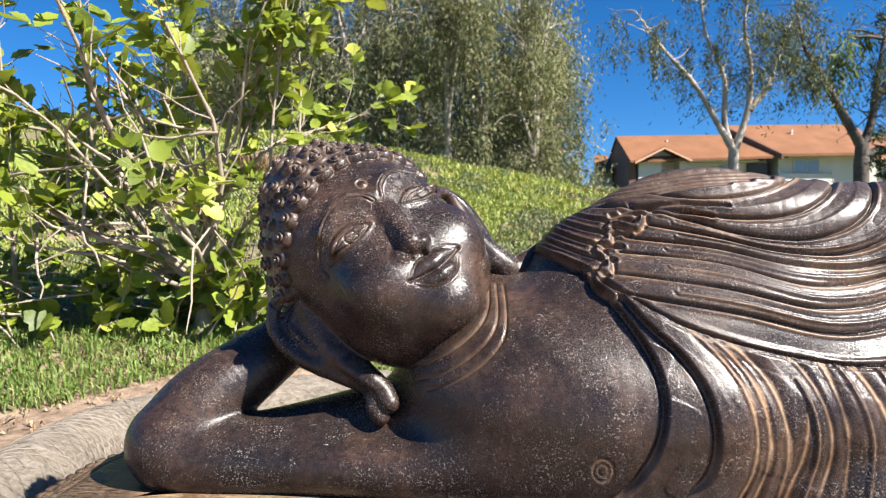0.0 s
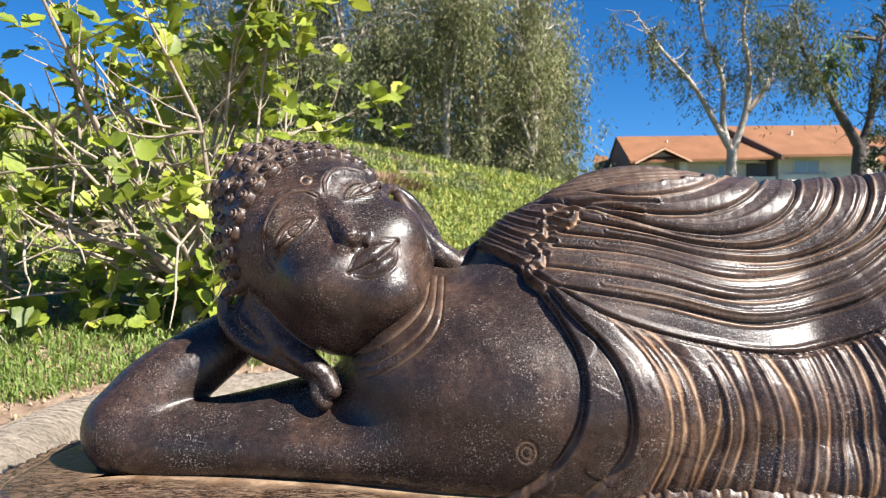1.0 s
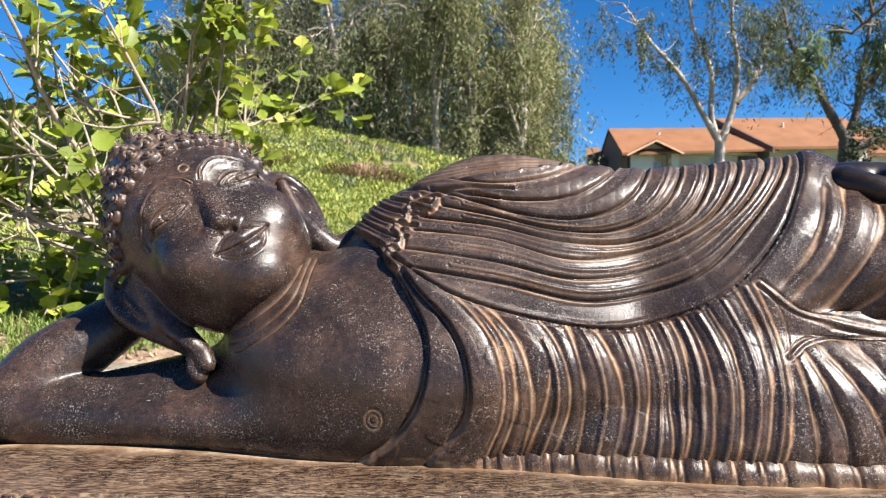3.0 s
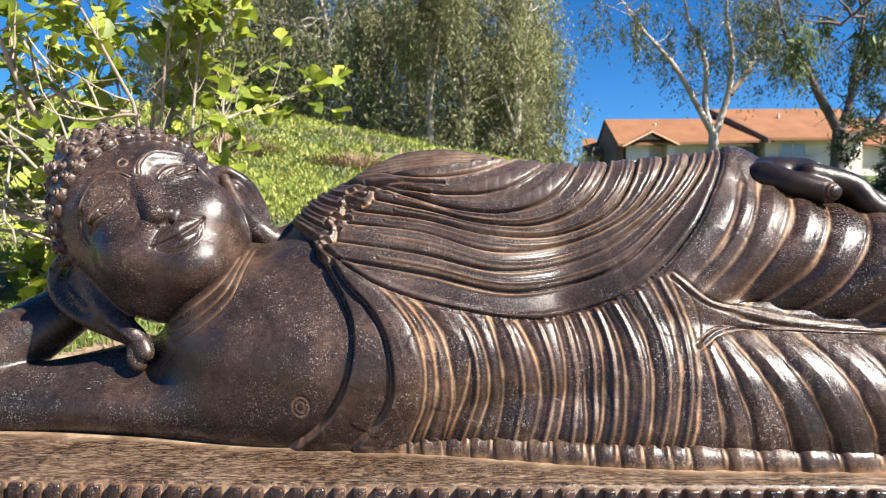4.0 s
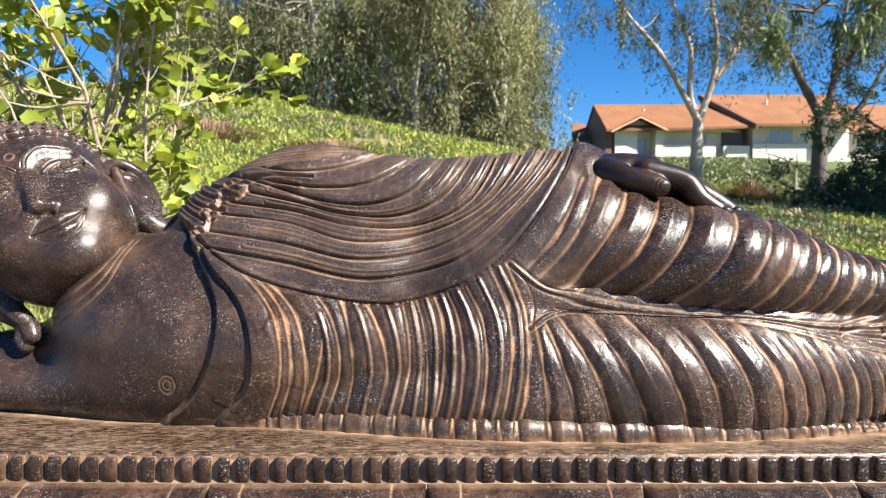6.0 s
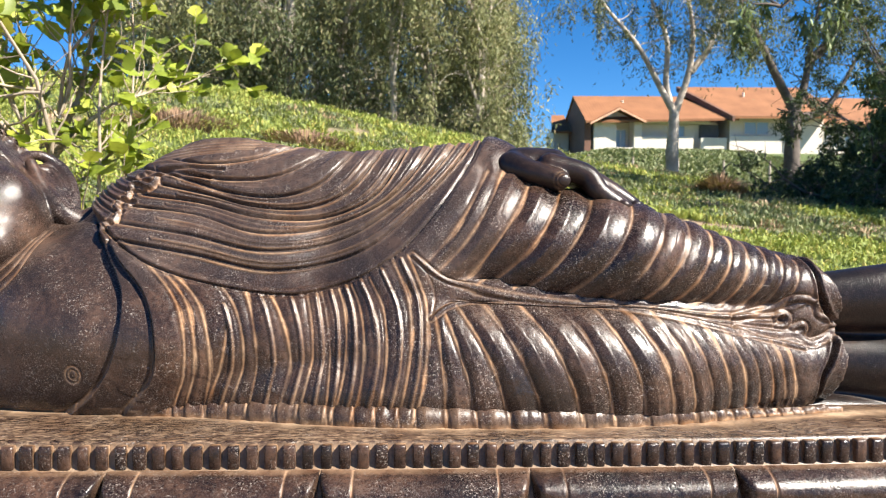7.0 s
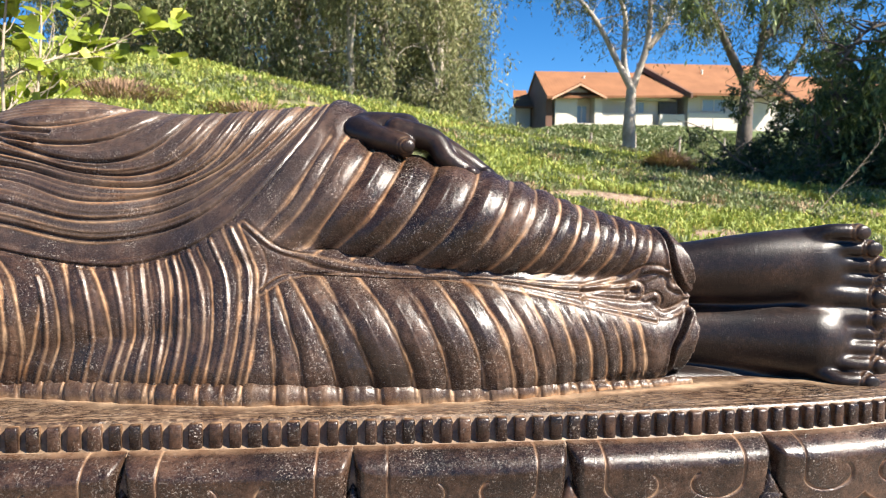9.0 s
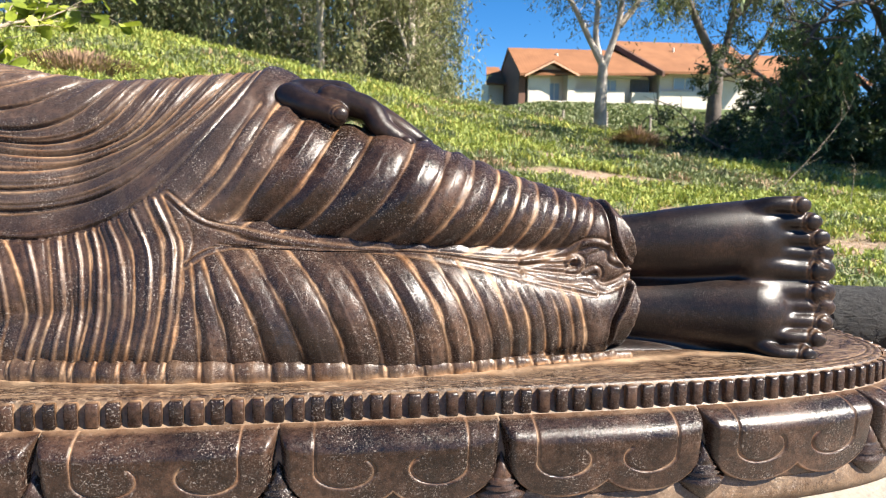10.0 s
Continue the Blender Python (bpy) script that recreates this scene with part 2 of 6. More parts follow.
        for axis in range(3):
            u, v = (axis + 1) % 3, (axis + 2) % 3
            lo = [slice(1, n[i] - 1) for i in range(3)]
            hi = list(lo)
            lo[axis], hi[axis] = slice(0, n[axis] - 1), slice(1, n[axis])
            a, b = inside[tuple(lo)], inside[tuple(hi)]
            for m, turn in ((a & ~b, 1), (~a & b, -1)):
                c = np.argwhere(m) + [0 if i == axis else 1 for i in range(3)]
                eu, ev = np.eye(3, dtype=int)[u], np.eye(3, dtype=int)[v]
                ring = [number[tuple((c - o).T)] for o in (eu * 0, eu, eu + ev, ev)]
                quads.append(np.stack(ring[::turn], 1))
        quads = np.concatenate(quads)
        return verts, quads[(quads >= 0).all(1)], self.slope(verts)

    def sample(self, p):
        q = (p - self.lo) / self.step
        q = np.clip(q, 0.001, np.array(self.size) - 1.001)
        i = q.astype(int)
        f = q - i
        out = 0
        for a in (0, 1):
            for b in (0, 1):
                for c in (0, 1):
                    w = (f[:, 0] if a else 1 - f[:, 0]) * (f[:, 1] if b else 1 - f[:, 1]) * (f[:, 2] if c else 1 - f[:, 2])
                    out = out + w * self.d[i[:, 0] + a, i[:, 1] + b, i[:, 2] + c]
        return out

    def slope(self, p):
        g = np.stack([self.sample(p + o) - self.sample(p - o) for o in np.eye(3) * self.step * 1.2], 1)
        return g / (np.linalg.norm(g, axis=1, keepdims=True) + 1e-9)


def body_clay(step):
    c = Clay((-0.46, 0.60, 0.22), (1.60, 1.12, 0.72), step)
    # bare chest and shoulder, ribs, waist
    c.ball((0.10, 0.92, 0.395), (0.16, 0.15, 0.130), 0.03)
    c.limb([(0.10, 0.93, 0.36, 0.115), (0.20, 0.92, 0.365, 0.145), (0.40, 0.93, 0.37, 0.150), (0.62, 0.92, 0.36, 0.145)], 0.08, 1.3)
    # the arm under the shawl
    c.limb([(0.215, 0.945, 0.520, 0.100), (0.33, 0.945, 0.565, 0.103), (0.53, 0.91, 0.565, 0.085), (0.75, 0.88, 0.600, 0.066)], 0.05)
    c.ball((0.35, 0.865, 0.485), (0.22, 0.095, 0.07), 0.05)
    # hips and legs
    c.limb([(0.62, 0.90, 0.455, 0.130), (0.74, 0.868, 0.515, 0.108), (0.85, 0.830, 0.498, 0.091), (0.98, 0.79, 0.490, 0.069), (1.225, 0.812, 0.447, 0.047)], 0.040, 1.2)
    c.limb([(0.62, 0.87, 0.345, 0.130), (0.80, 0.81, 0.345, 0.100), (1.00, 0.79, 0.345, 0.088), (1.225, 0.82, 0.335, 0.064)], 0.02, 1.25)
    # sash between the legs
    c.limb([(0.66, 0.785, 0.448, 0.034), (0.80, 0.750, 0.436, 0.016), (1.03, 0.746, 0.416, 0.016), (1.19, 0.772, 0.402, 0.016)], 0.014)
    # the robe falls straight to its hem on the plinth
    c.limb([(0.26, 0.800, 0.300, 0.030), (0.40, 0.775, 0.300, 0.034), (0.55, 0.745, 0.302, 0.036), (0.70, 0.733, 0.302, 0.036), (0.85, 0.727, 0.302, 0.036), (1.05, 0.735, 0.300, 0.032), (1.20, 0.770, 0.298, 0.028)], 0.03)
    c.limb([(0.235, 0.770, 0.279, 0.007), (0.40, 0.738, 0.280, 0.008), (0.55, 0.705, 0.280, 0.0085), (0.70, 0.691, 0.280, 0.0085), (0.85, 0.688, 0.280, 0.0085), (1.07, 0.704, 0.279, 0.008), (1.30, 0.745, 0.275, 0.006)], 0.003)
    c.limb([(-0.33, 0.868, 0.300, 0.034), (-0.20, 0.856, 0.302, 0.036), (-0.05, 0.832, 0.304, 0.038), (0.08, 0.806, 0.304, 0.040), (0.17, 0.797, 0.304, 0.038), (0.27, 0.798, 0.300, 0.030)], 0.045)
    # cuffs at the ankles
    c.limb([(1.228, 0.815, 0.440, 0.048), (1.245, 0.815, 0.440, 0.051), (1.285, 0.813, 0.440, 0.049)], 0.003, 1.15)
    c.limb([(1.228, 0.820, 0.335, 0.062), (1.245, 0.820, 0.335, 0.065), (1.285, 0.818, 0.335, 0.062)], 0.003, 1.2)
    # the sash fans out at the ankles
    c.limb([(1.10, 0.756, 0.406, 0.010), (1.17, 0.766, 0.405, 0.024), (1.225, 0.772, 0.404, 0.034), (1.255, 0.776, 0.396, 0.024)], 0.006, 0.5)
    # supporting arm
    c.limb([(0.10, 0.92, 0.35, 0.085), (-0.08, 0.905, 0.330, 0.064), (-0.25, 0.885, 0.310, 0.050), (-0.345, 0.885, 0.318, 0.054)], 0.03)
    c.limb([(-0.345, 0.885, 0.325, 0.056), (-0.30, 0.91, 0.378, 0.052), (-0.20, 0.97, 0.455, 0.037), (-0.14, 0.99, 0.500, 0.034)], 0.012)
    c.ball((-0.13, 1.0, 0.50), (0.07, 0.045, 0.05), 0.02)
    # the legs of the robe end in open cuffs
    x = c.lo[0] + c.step * np.arange(c.size[0])
    z = c.lo[2] + c.step * np.arange(c.size[2])
    lip = np.interp(z, [0.287, 0.325, 0.353, 0.377, 0.40, 0.42, 0.455, 0.485], [1.262, 1.270, 1.277, 1.270, 1.268, 1.275, 1.262, 1.243])
    c.d = np.maximum(c.d, (x[:, None, None] - lip[None, None, :]).astype(np.float32))
    # neck
    c.limb([(-0.06, 0.975, 0.52, 0.078), (0.09, 0.925, 0.435, 0.082)], 0.025)
    return c


NAILS = []


def feet_clay(step):
    c = Clay((1.16, 0.655, 0.25), (1.60, 0.90, 0.53), step)
    # feet
    for z0, z1, up in ((0.426, 0.440, 1), (0.330, 0.3245, -1)):
        c.limb([(1.19, 0.825, z0, 0.040), (1.27, 0.810, z0 + 0.001 * up, 0.0435), (1.37, 0.793, z0 * 0.4 + z1 * 0.6, 0.052), (1.466, 0.784 if up > 0 else 0.764, z1, 0.0575)], 0.015, 0.76)
        if up < 0:
            c.limb([(1.18, 0.800, 0.268, 0.022), (1.30, 0.795, 0.266, 0.020), (1.44, 0.785, 0.262, 0.018)], 0.012, 1.7)
        for i in range(5):
            zt = z1 - up * 0.044 + up * i * 0.0240 if up > 0 else 0.364 - 0.0212 * i
            near = 0 if up > 0 else 0.004 + 0.0085 * i
            r = (0.0195, 0.0140, 0.0135, 0.0130, 0.0125)[i]
            xe = (1.550, 1.554, 1.547, 1.533, 1.514)[i]
            c.limb([(1.460, 0.770 - 0.7 * near, zt * 0.82 + z1 * 0.18, r * 1.25), (xe - 0.035, 0.756 - near, zt, r * 0.94), (xe, 0.749 - near, zt, r)], 0.006)
            c.ball((xe + 0.001, 0.747 - near, zt), (r * 1.08, r * 1.0, r * 1.02), 0.004)
            c.ball((xe + 0.003, 0.748 - near - r * 0.72, zt), (r * 1.02, r * 0.38, r * 0.88), 0.0006)
            NAILS.append((xe + 0.003, 0.748 - near - r, zt, r * 1.04))
    return c


def hand_clay(step):
    c = Clay((0.70, 0.72, 0.54), (1.01, 0.94, 0.69), step)
    # hand that lies on the thigh
    c.limb([(0.760, 0.855, 0.622, 0.027), (0.80, 0.838, 0.630, 0.030), (0.850, 0.834, 0.629, 0.030)], 0.012, 1.1)
    c.ball((0.853, 0.7575, 0.607), (0.010, 0.005, 0.009), 0.0008)
    c.limb([(0.785, 0.812, 0.630, 0.022), (0.815, 0.785, 0.618, 0.018), (0.848, 0.770, 0.608, 0.0160)], 0.008)
    for i in range(4):
        y = 0.790 + 0.0215 * i
        far = (0.945, 0.970, 0.966, 0.940)[i]
        c.limb([(0.840, y + 0.004, 0.630, 0.0195), (0.890, y - 0.006, 0.616, 0.0175), (far - 0.035, y - 0.020, 0.590, 0.0155), (far, y - 0.026, 0.567, 0.0125)], 0.004)
        c.ball((far - 0.004, y - 0.038, 0.572), (0.0085, 0.0035, 0.0075), 0.0008)
    return c


HEAD_AT = np.array((-0.075, 0.918, 0.5475))
_front = np.array((0.18, -0.835, 0.515))
_up = np.array((-0.656, 0.286, 0.698))
_up = _up - _front * (_up @ _front) / (_front @ _front)
HEAD_TURN = np.stack([np.cross(_up, _front), _up, _front])
HEAD_TURN = HEAD_TURN / np.linalg.norm(HEAD_TURN, axis=1, keepdims=True)


def head_place(r, u, f):
    return HEAD_AT + r * HEAD_TURN[0] + u * HEAD_TURN[1] + f * HEAD_TURN[2]


HAIR_AT, HAIR_R = np.array((0.0, 0.050, -0.015)), np.array((0.122, 0.127, 0.126))


def curl_places():
    """Snail curls spread evenly over the cap of hair, as places in the head's own axes."""
    out = []
    rnd = random.Random(6)
    axis, east = np.array((0, 0.847, -0.531)), np.array((1.0, 0, 0))
    north = np.cross(axis, east)
    spots = []
    for k in range(9):
        polar = radians(92.5 - 10.6 * k)
        count = max(1, round(2 * math.pi * math.sin(polar) * 0.125 / 0.0245))
        for i in range(count):
            a = 2 * math.pi * (i + 0.5 * (k % 2) + rnd.uniform(-0.12, 0.12)) / count
            b = polar + rnd.uniform(-0.012, 0.012) * (k > 0)
            spots.append(axis * math.cos(b) + math.sin(b) * (east * math.cos(a) + north * math.sin(a)))
    for d in spots:
        p = HAIR_AT + d * HAIR_R
        crown = np.array((-0.012, 0.118, 0.010))
        out_d = p - crown
        if np.linalg.norm(out_d) < 0.0755:
            p = crown + out_d / np.linalg.norm(out_d) * 0.0755
        out.append(p)
    return np.array(out)


def head_clay(step):
    c = Clay((-0.29, 0.75, 0.32), (0.14, 1.10, 0.75), step)

    def ball(r, u, f, rr, k=0.01, cut=False):
        c.ball(head_place(r, u, f), rr, k, HEAD_TURN, cut)

    def limb(pts, k=0.01):
        c.limb([(*head_place(*p[:3]), p[3]) for p in pts], k, 1.0, 4)
    ball(0, 0.050, -0.015, (0.116, 0.120, 0.118), 0.02)
    ball(0, -0.044, 0.010, (0.103, 0.095, 0.091), 0.035)
    # the cap of hair and the low rise on the crown
    n = HEAD_TURN[1] * 0.847 - HEAD_TURN[2] * 0.531

    def cap(x, y, z):
        p = [x - HEAD_AT[0], y - HEAD_AT[1], z - HEAD_AT[2]]
        q = [sum(HEAD_TURN[i][j] * p[j] for j in range(3)) for i in range(3)]
        e = np.sqrt(sum(((q[i] - HAIR_AT[i]) / HAIR_R[i]) ** 2 for i in range(3)))
        return np.maximum((e - 1) * 0.12, -(n[0] * p[0] + n[1] * p[1] + n[2] * p[2] - 0.040))
    c.join(head_place(0, 0.05, 0) - 0.15, head_place(0, 0.05, 0) + 0.15, cap, 0.003)
    ball(-0.012, 0.118, 0.010, (0.072, 0.072, 0.072), 0.012)
    for p in curl_places():
        d = (p - HAIR_AT) / np.linalg.norm(p - HAIR_AT)
        ball(*(p - 0.0085 * d), (0.0142, 0.0142, 0.0142), 0.0008)
    # nose
    limb([(0, 0.046, 0.091, 0.0095), (-0.001, 0.016, 0.097, 0.0110), (-0.005, -0.012, 0.104, 0.0110), (-0.009, -0.032, 0.110, 0.0110)], 0.009)
    ball(-0.009, -0.036, 0.110, (0.0115, 0.0095, 0.0115), 0.004)
    # chin, cheeks, brows, lids, lips
    ball(0, -0.104, 0.064, (0.032, 0.026, 0.026), 0.030)
    for s in (-1, 1):
        ball(s * 0.0145 - 0.008, -0.038, 0.096, (0.0085, 0.0080, 0.0120), 0.004)
        ball(s * 0.0085 - 0.009, -0.0485, 0.101, (0.0050, 0.0040, 0.0075), 0.002, True)
        ball(s * 0.0390, -0.0668, 0.089, (0.0040, 0.0035, 0.0065), 0.002, True)
        ball(s * 0.0515, 0.017, 0.086, (0.028, 0.010, 0.0125), 0.012)
        limb([(s * 0.009, 0.044, 0.100, 0.005), (s * 0.034, 0.057, 0.097, 0.006), (s * 0.070, 0.045, 0.080, 0.005)], 0.014)
        ball(s * 0.052, -0.040, 0.068, (0.038, 0.038, 0.030), 0.03)
        limb([(0, -0.0640, 0.0965, 0.0080), (s * 0.012, -0.0625, 0.0965, 0.0080), (s * 0.024, -0.0640, 0.0925, 0.0060), (s * 0.036, -0.0665, 0.084, 0.003)], 0.005)
        limb([(0, -0.0800, 0.0945, 0.0085), (s * 0.013, -0.0790, 0.0930, 0.0080), (s * 0.026, -0.0740, 0.088, 0.0055), (s * 0.034, -0.0690, 0.084, 0.003)], 0.005)
        # long ears: helix, inner fold, heavy lobe
        e = 0.010 * s
        limb([(s * 0.106, 0.034, 0.012 + e, 0.007), (s * 0.132, 0.046, -0.008 + e, 0.008), (s * 0.151, 0.020, -0.024 + e, 0.009), (s * 0.146, -0.024, -0.026 + e, 0.010),
              (s * 0.124, -0.076, -0.018 + e, 0.009)] + ([(s * 0.110, -0.108, -0.020, 0.010), (s * 0.118, -0.128, -0.024, 0.0120), (s * 0.120, -0.140, -0.024, 0.0105)] if s < 0 else []), 0.005)
        limb([(s * 0.106, 0.022, 0.004 + e, 0.007), (s * 0.106, -0.020, -0.004 + e, 0.009), (s * 0.104, -0.060, -0.006 + e, 0.008)] + ([(s * 0.102, -0.100, -0.010, 0.010), (s * 0.103, -0.122, -0.012, 0.0125), (s * 0.106, -0.137, -0.012, 0.0110)] if s < 0 else []), 0.006)
        limb([(s * 0.112, 0.020, -0.006 + e, 0.010), (s * 0.116, -0.050, -0.008 + e, 0.012)], 0.008)
        limb([(s * 0.124, 0.024, -0.018 + e, 0.010), (s * 0.124, -0.050, -0.018 + e, 0.012)], 0.008)
        limb([(s * 0.136, 0.022, -0.024 + e, 0.008), (s * 0.132, -0.050, -0.022 + e, 0.009)], 0.008)
        limb([(s * 0.118, -0.055, -0.012 + e, 0.010), (s * 0.108, -0.105, -0.006, 0.009)], 0.008)
        limb([(s * 0.118, 0.022, -0.006 + e, 0.004), (s * 0.136, 0.010, -0.014 + e, 0.004), (s * 0.132, -0.030, -0.012 + e, 0.005)], 0.003)
    # the far lobe curls onto the shoulder
    c.limb([(0.008, 0.942, 0.630, 0.008), (0.032, 0.930, 0.590, 0.011), (0.062, 0.925, 0.555, 0.017), (0.085, 0.933, 0.540, 0.0185), (0.106, 0.940, 0.552, 0.014), (0.121, 0.945, 0.572, 0.006)], 0.006)
    return c


# ---- mesh ----
def finer(v, q):
    """Each quad in four."""
    e = np.sort(np.concatenate([q[:, [0, 1]], q[:, [1, 2]], q[:, [2, 3]], q[:, [3, 0]]]), 1).astype(np.int64)
    key = e[:, 0] * (len(v) + 1) + e[:, 1]
    _, first, back = np.unique(key, return_index=True, return_inverse=True)
    mids = v[e[first]].mean(1)
    n = len(q)
    m = len(v) + back.reshape(4, n)
    c = len(v) + len(mids) + np.arange(n)
    out = np.concatenate([np.stack(s, 1) for s in ((q[:, 0], m[0], c, m[3]), (m[0], q[:, 1], m[1], c), (c, m[1], q[:, 2], m[2]), (m[3], c, m[2], q[:, 3]))])
    return np.concatenate([v, mids, v[q].mean(1)]), out


def clean(v, q):
    used = np.unique(q)
    new_i = np.full(len(v), -1)
    new_i[used] = np.arange(len(used))
    return v[used], new_i[q]


class Relief:
    """Carving drawn in a flat plane and pressed into a surface."""

    def __init__(self, lo, hi, step):
        self.lo, self.step = lo, step
        self.nu, self.nv = int((hi[0] - lo[0]) / step), int((hi[1] - lo[1]) / step)
        self.u = lo[0] + step * np.arange(self.nu)[:, None]
        self.v = lo[1] + step * np.arange(self.nv)[None]

    def blank(self, value=0.0):
        return np.full((self.nu, self.nv), value)

    def lines(self, family, reach):
        """Distance to the nearest line, and the side on which it lies (+: to the left of its run)."""
        d, side = self.blank(reach), self.blank(1.0)
        for pts in family:
            p = np.array(pts)
            i0, i1 = [int(np.clip((f(p[:, 0]) - self.lo[0] + g) / self.step, 0, self.nu)) for f, g in ((np.min, -reach), (np.max, reach))]
            j0, j1 = [int(np.clip((f(p[:, 1]) - self.lo[1] + g) / self.step, 0, self.nv)) for f, g in ((np.min, -reach), (np.max, reach))]
            u, v = self.u[i0:i1], self.v[:, j0:j1]
            dd, ss = d[i0:i1, j0:j1], side[i0:i1, j0:j1]
            for a, b in zip(p, p[1:]):
                e = b - a
                h = np.clip(((u - a[0]) * e[0] + (v - a[1]) * e[1]) / (e @ e + 1e-12), 0, 1)
                r = np.hypot(u - a[0] - h * e[0], v - a[1] - h * e[1])
                m = r < dd
                dd[m] = r[m]
                ss[m] = np.sign((v - a[1]) * e[0] - (u - a[0]) * e[1])[m]
        return d, side

    def inside(self, poly):
        hit = np.zeros((self.nu, self.nv), bool)
        for (ax, ay), (bx, by) in zip(poly, poly[1:] + poly[:1]):
            if ay == by:
                continue
            m = (self.v > min(ay, by)) & (self.v <= max(ay, by)) & (self.u < ax + (self.v - ay) * (bx - ax) / (by - ay))
            hit ^= m
        return hit

    def at(self, grid, u, v):
        a = np.clip((u - self.lo[0]) / self.step, 0, self.nu - 1.001)
        b = np.clip((v - self.lo[1]) / self.step, 0, self.nv - 1.001)
        i, j = a.astype(int), b.astype(int)
        f, g = a - i, b - j
        return (grid[i, j] * (1 - f) + grid[i + 1, j] * f) * (1 - g) + (grid[i, j + 1] * (1 - f) + grid[i + 1, j + 1] * f) * g


def spline(pts, steps=8):
    """A smooth line through a few points."""
    p = np.array(pts, float)
    if len(p) == 3:
        return [p[0] * (1 - t) * (1 - 2 * t) + p[1] * 4 * t * (1 - t) + p[2] * t * (2 * t - 1) for t in np.linspace(0, 1, 2 * steps + 1)]
    e = np.concatenate([[2 * p[0] - p[1]], p, [2 * p[-1] - p[-2]]])
    out = []
    for i in range(len(p) - 1):
        a, b, c, d = e[i:i + 4]
        for t in np.arange(steps) / steps:
            out.append(0.5 * (2 * b + (c - a) * t + (2 * a - 5 * b + 4 * c - d) * t * t + (3 * b - a - 3 * c + d) * t ** 3))
    return out + [p[-1]]


def pairs(flat):
    return [(flat[i], flat[i + 1]) for i in range(0, len(flat), 2)]


# pleats as (x, z) runs over the front of the figure
SHAWL = [pairs(f) for f in (
    (0.184, 0.615, 0.252, 0.634, 0.323, 0.628, 0.393, 0.636, 0.465, 0.660),
    (0.201, 0.620, 0.281, 0.615, 0.360, 0.605, 0.439, 0.613, 0.520, 0.660),
    (0.239, 0.620, 0.304, 0.602, 0.370, 0.584, 0.437, 0.580, 0.501, 0.602, 0.556, 0.660),
    (0.256, 0.597, 0.330, 0.582, 0.402, 0.563, 0.477, 0.563, 0.545, 0.593, 0.600, 0.662),
    (0.226, 0.581, 0.316, 0.569, 0.405, 0.547, 0.496, 0.546, 0.579, 0.580, 0.638, 0.665),
    (0.215, 0.562, 0.317, 0.550, 0.416, 0.525, 0.517, 0.535, 0.607, 0.580, 0.677, 0.668),
    (0.204, 0.537, 0.318, 0.522, 0.430, 0.501, 0.542, 0.519, 0.636, 0.583, 0.716, 0.672),
    (0.205, 0.515, 0.326, 0.497, 0.445, 0.475, 0.563, 0.500, 0.657, 0.578, 0.740, 0.675))]
SHAWL_EDGE = pairs((0.149, 0.553, 0.251, 0.488, 0.368, 0.452, 0.488, 0.438, 0.599, 0.483, 0.685, 0.567, 0.758, 0.680))
NECK_EDGE = pairs((0.150, 0.560, 0.207, 0.489, 0.234, 0.430, 0.229, 0.366, 0.196, 0.311, 0.143, 0.270))
NECK_FOLD = pairs((0.190, 0.530, 0.221, 0.489, 0.260, 0.447, 0.283, 0.395, 0.280, 0.338, 0.236, 0.285))
WAIST = [pairs(f) for f in (
    (0.262, 0.485, 0.323, 0.391, 0.299, 0.285), (0.285, 0.475, 0.336, 0.391, 0.318, 0.285), (0.301, 0.470, 0.354, 0.392, 0.346, 0.285), (0.381, 0.394, 0.371, 0.346, 0.350, 0.285),
    (0.365, 0.456, 0.404, 0.375, 0.380, 0.285), (0.401, 0.446, 0.422, 0.363, 0.409, 0.283), (0.433, 0.442, 0.468, 0.364, 0.450, 0.283),
    (0.486, 0.440, 0.499, 0.361, 0.480, 0.283), (0.508, 0.440, 0.524, 0.361, 0.519, 0.283), (0.536, 0.446, 0.549, 0.362, 0.528, 0.283),
    (0.554, 0.455, 0.574, 0.371, 0.556, 0.284), (0.579, 0.465, 0.604, 0.374, 0.584, 0.284), (0.610, 0.487, 0.635, 0.391, 0.615, 0.284),
    (0.632, 0.494, 0.657, 0.389, 0.638, 0.283))]
LOWER_LEG = [pairs(f) for f in (
    (0.668, 0.406, 0.678, 0.343, 0.680, 0.281), (0.682, 0.410, 0.708, 0.347, 0.719, 0.281), (0.698, 0.419, 0.742, 0.356, 0.764, 0.282),
    (0.730, 0.424, 0.783, 0.360, 0.812, 0.282), (0.774, 0.427, 0.834, 0.365, 0.861, 0.282), (0.826, 0.427, 0.883, 0.364, 0.905, 0.282),
    (0.878, 0.424, 0.930, 0.360, 0.951, 0.281), (0.924, 0.418, 0.972, 0.357, 0.990, 0.280), (0.965, 0.413, 1.007, 0.352, 1.022, 0.280),
    (1.000, 0.410, 1.036, 0.350, 1.050, 0.280), (1.035, 0.405, 1.066, 0.348, 1.078, 0.280), (1.068, 0.399, 1.096, 0.346, 1.105, 0.280),
    (1.098, 0.393, 1.122, 0.342, 1.130, 0.281), (1.126, 0.386, 1.147, 0.338, 1.153, 0.282), (1.150, 0.379, 1.168, 0.335, 1.174, 0.283), (1.172, 0.371, 1.187, 0.332, 1.192, 0.284))]
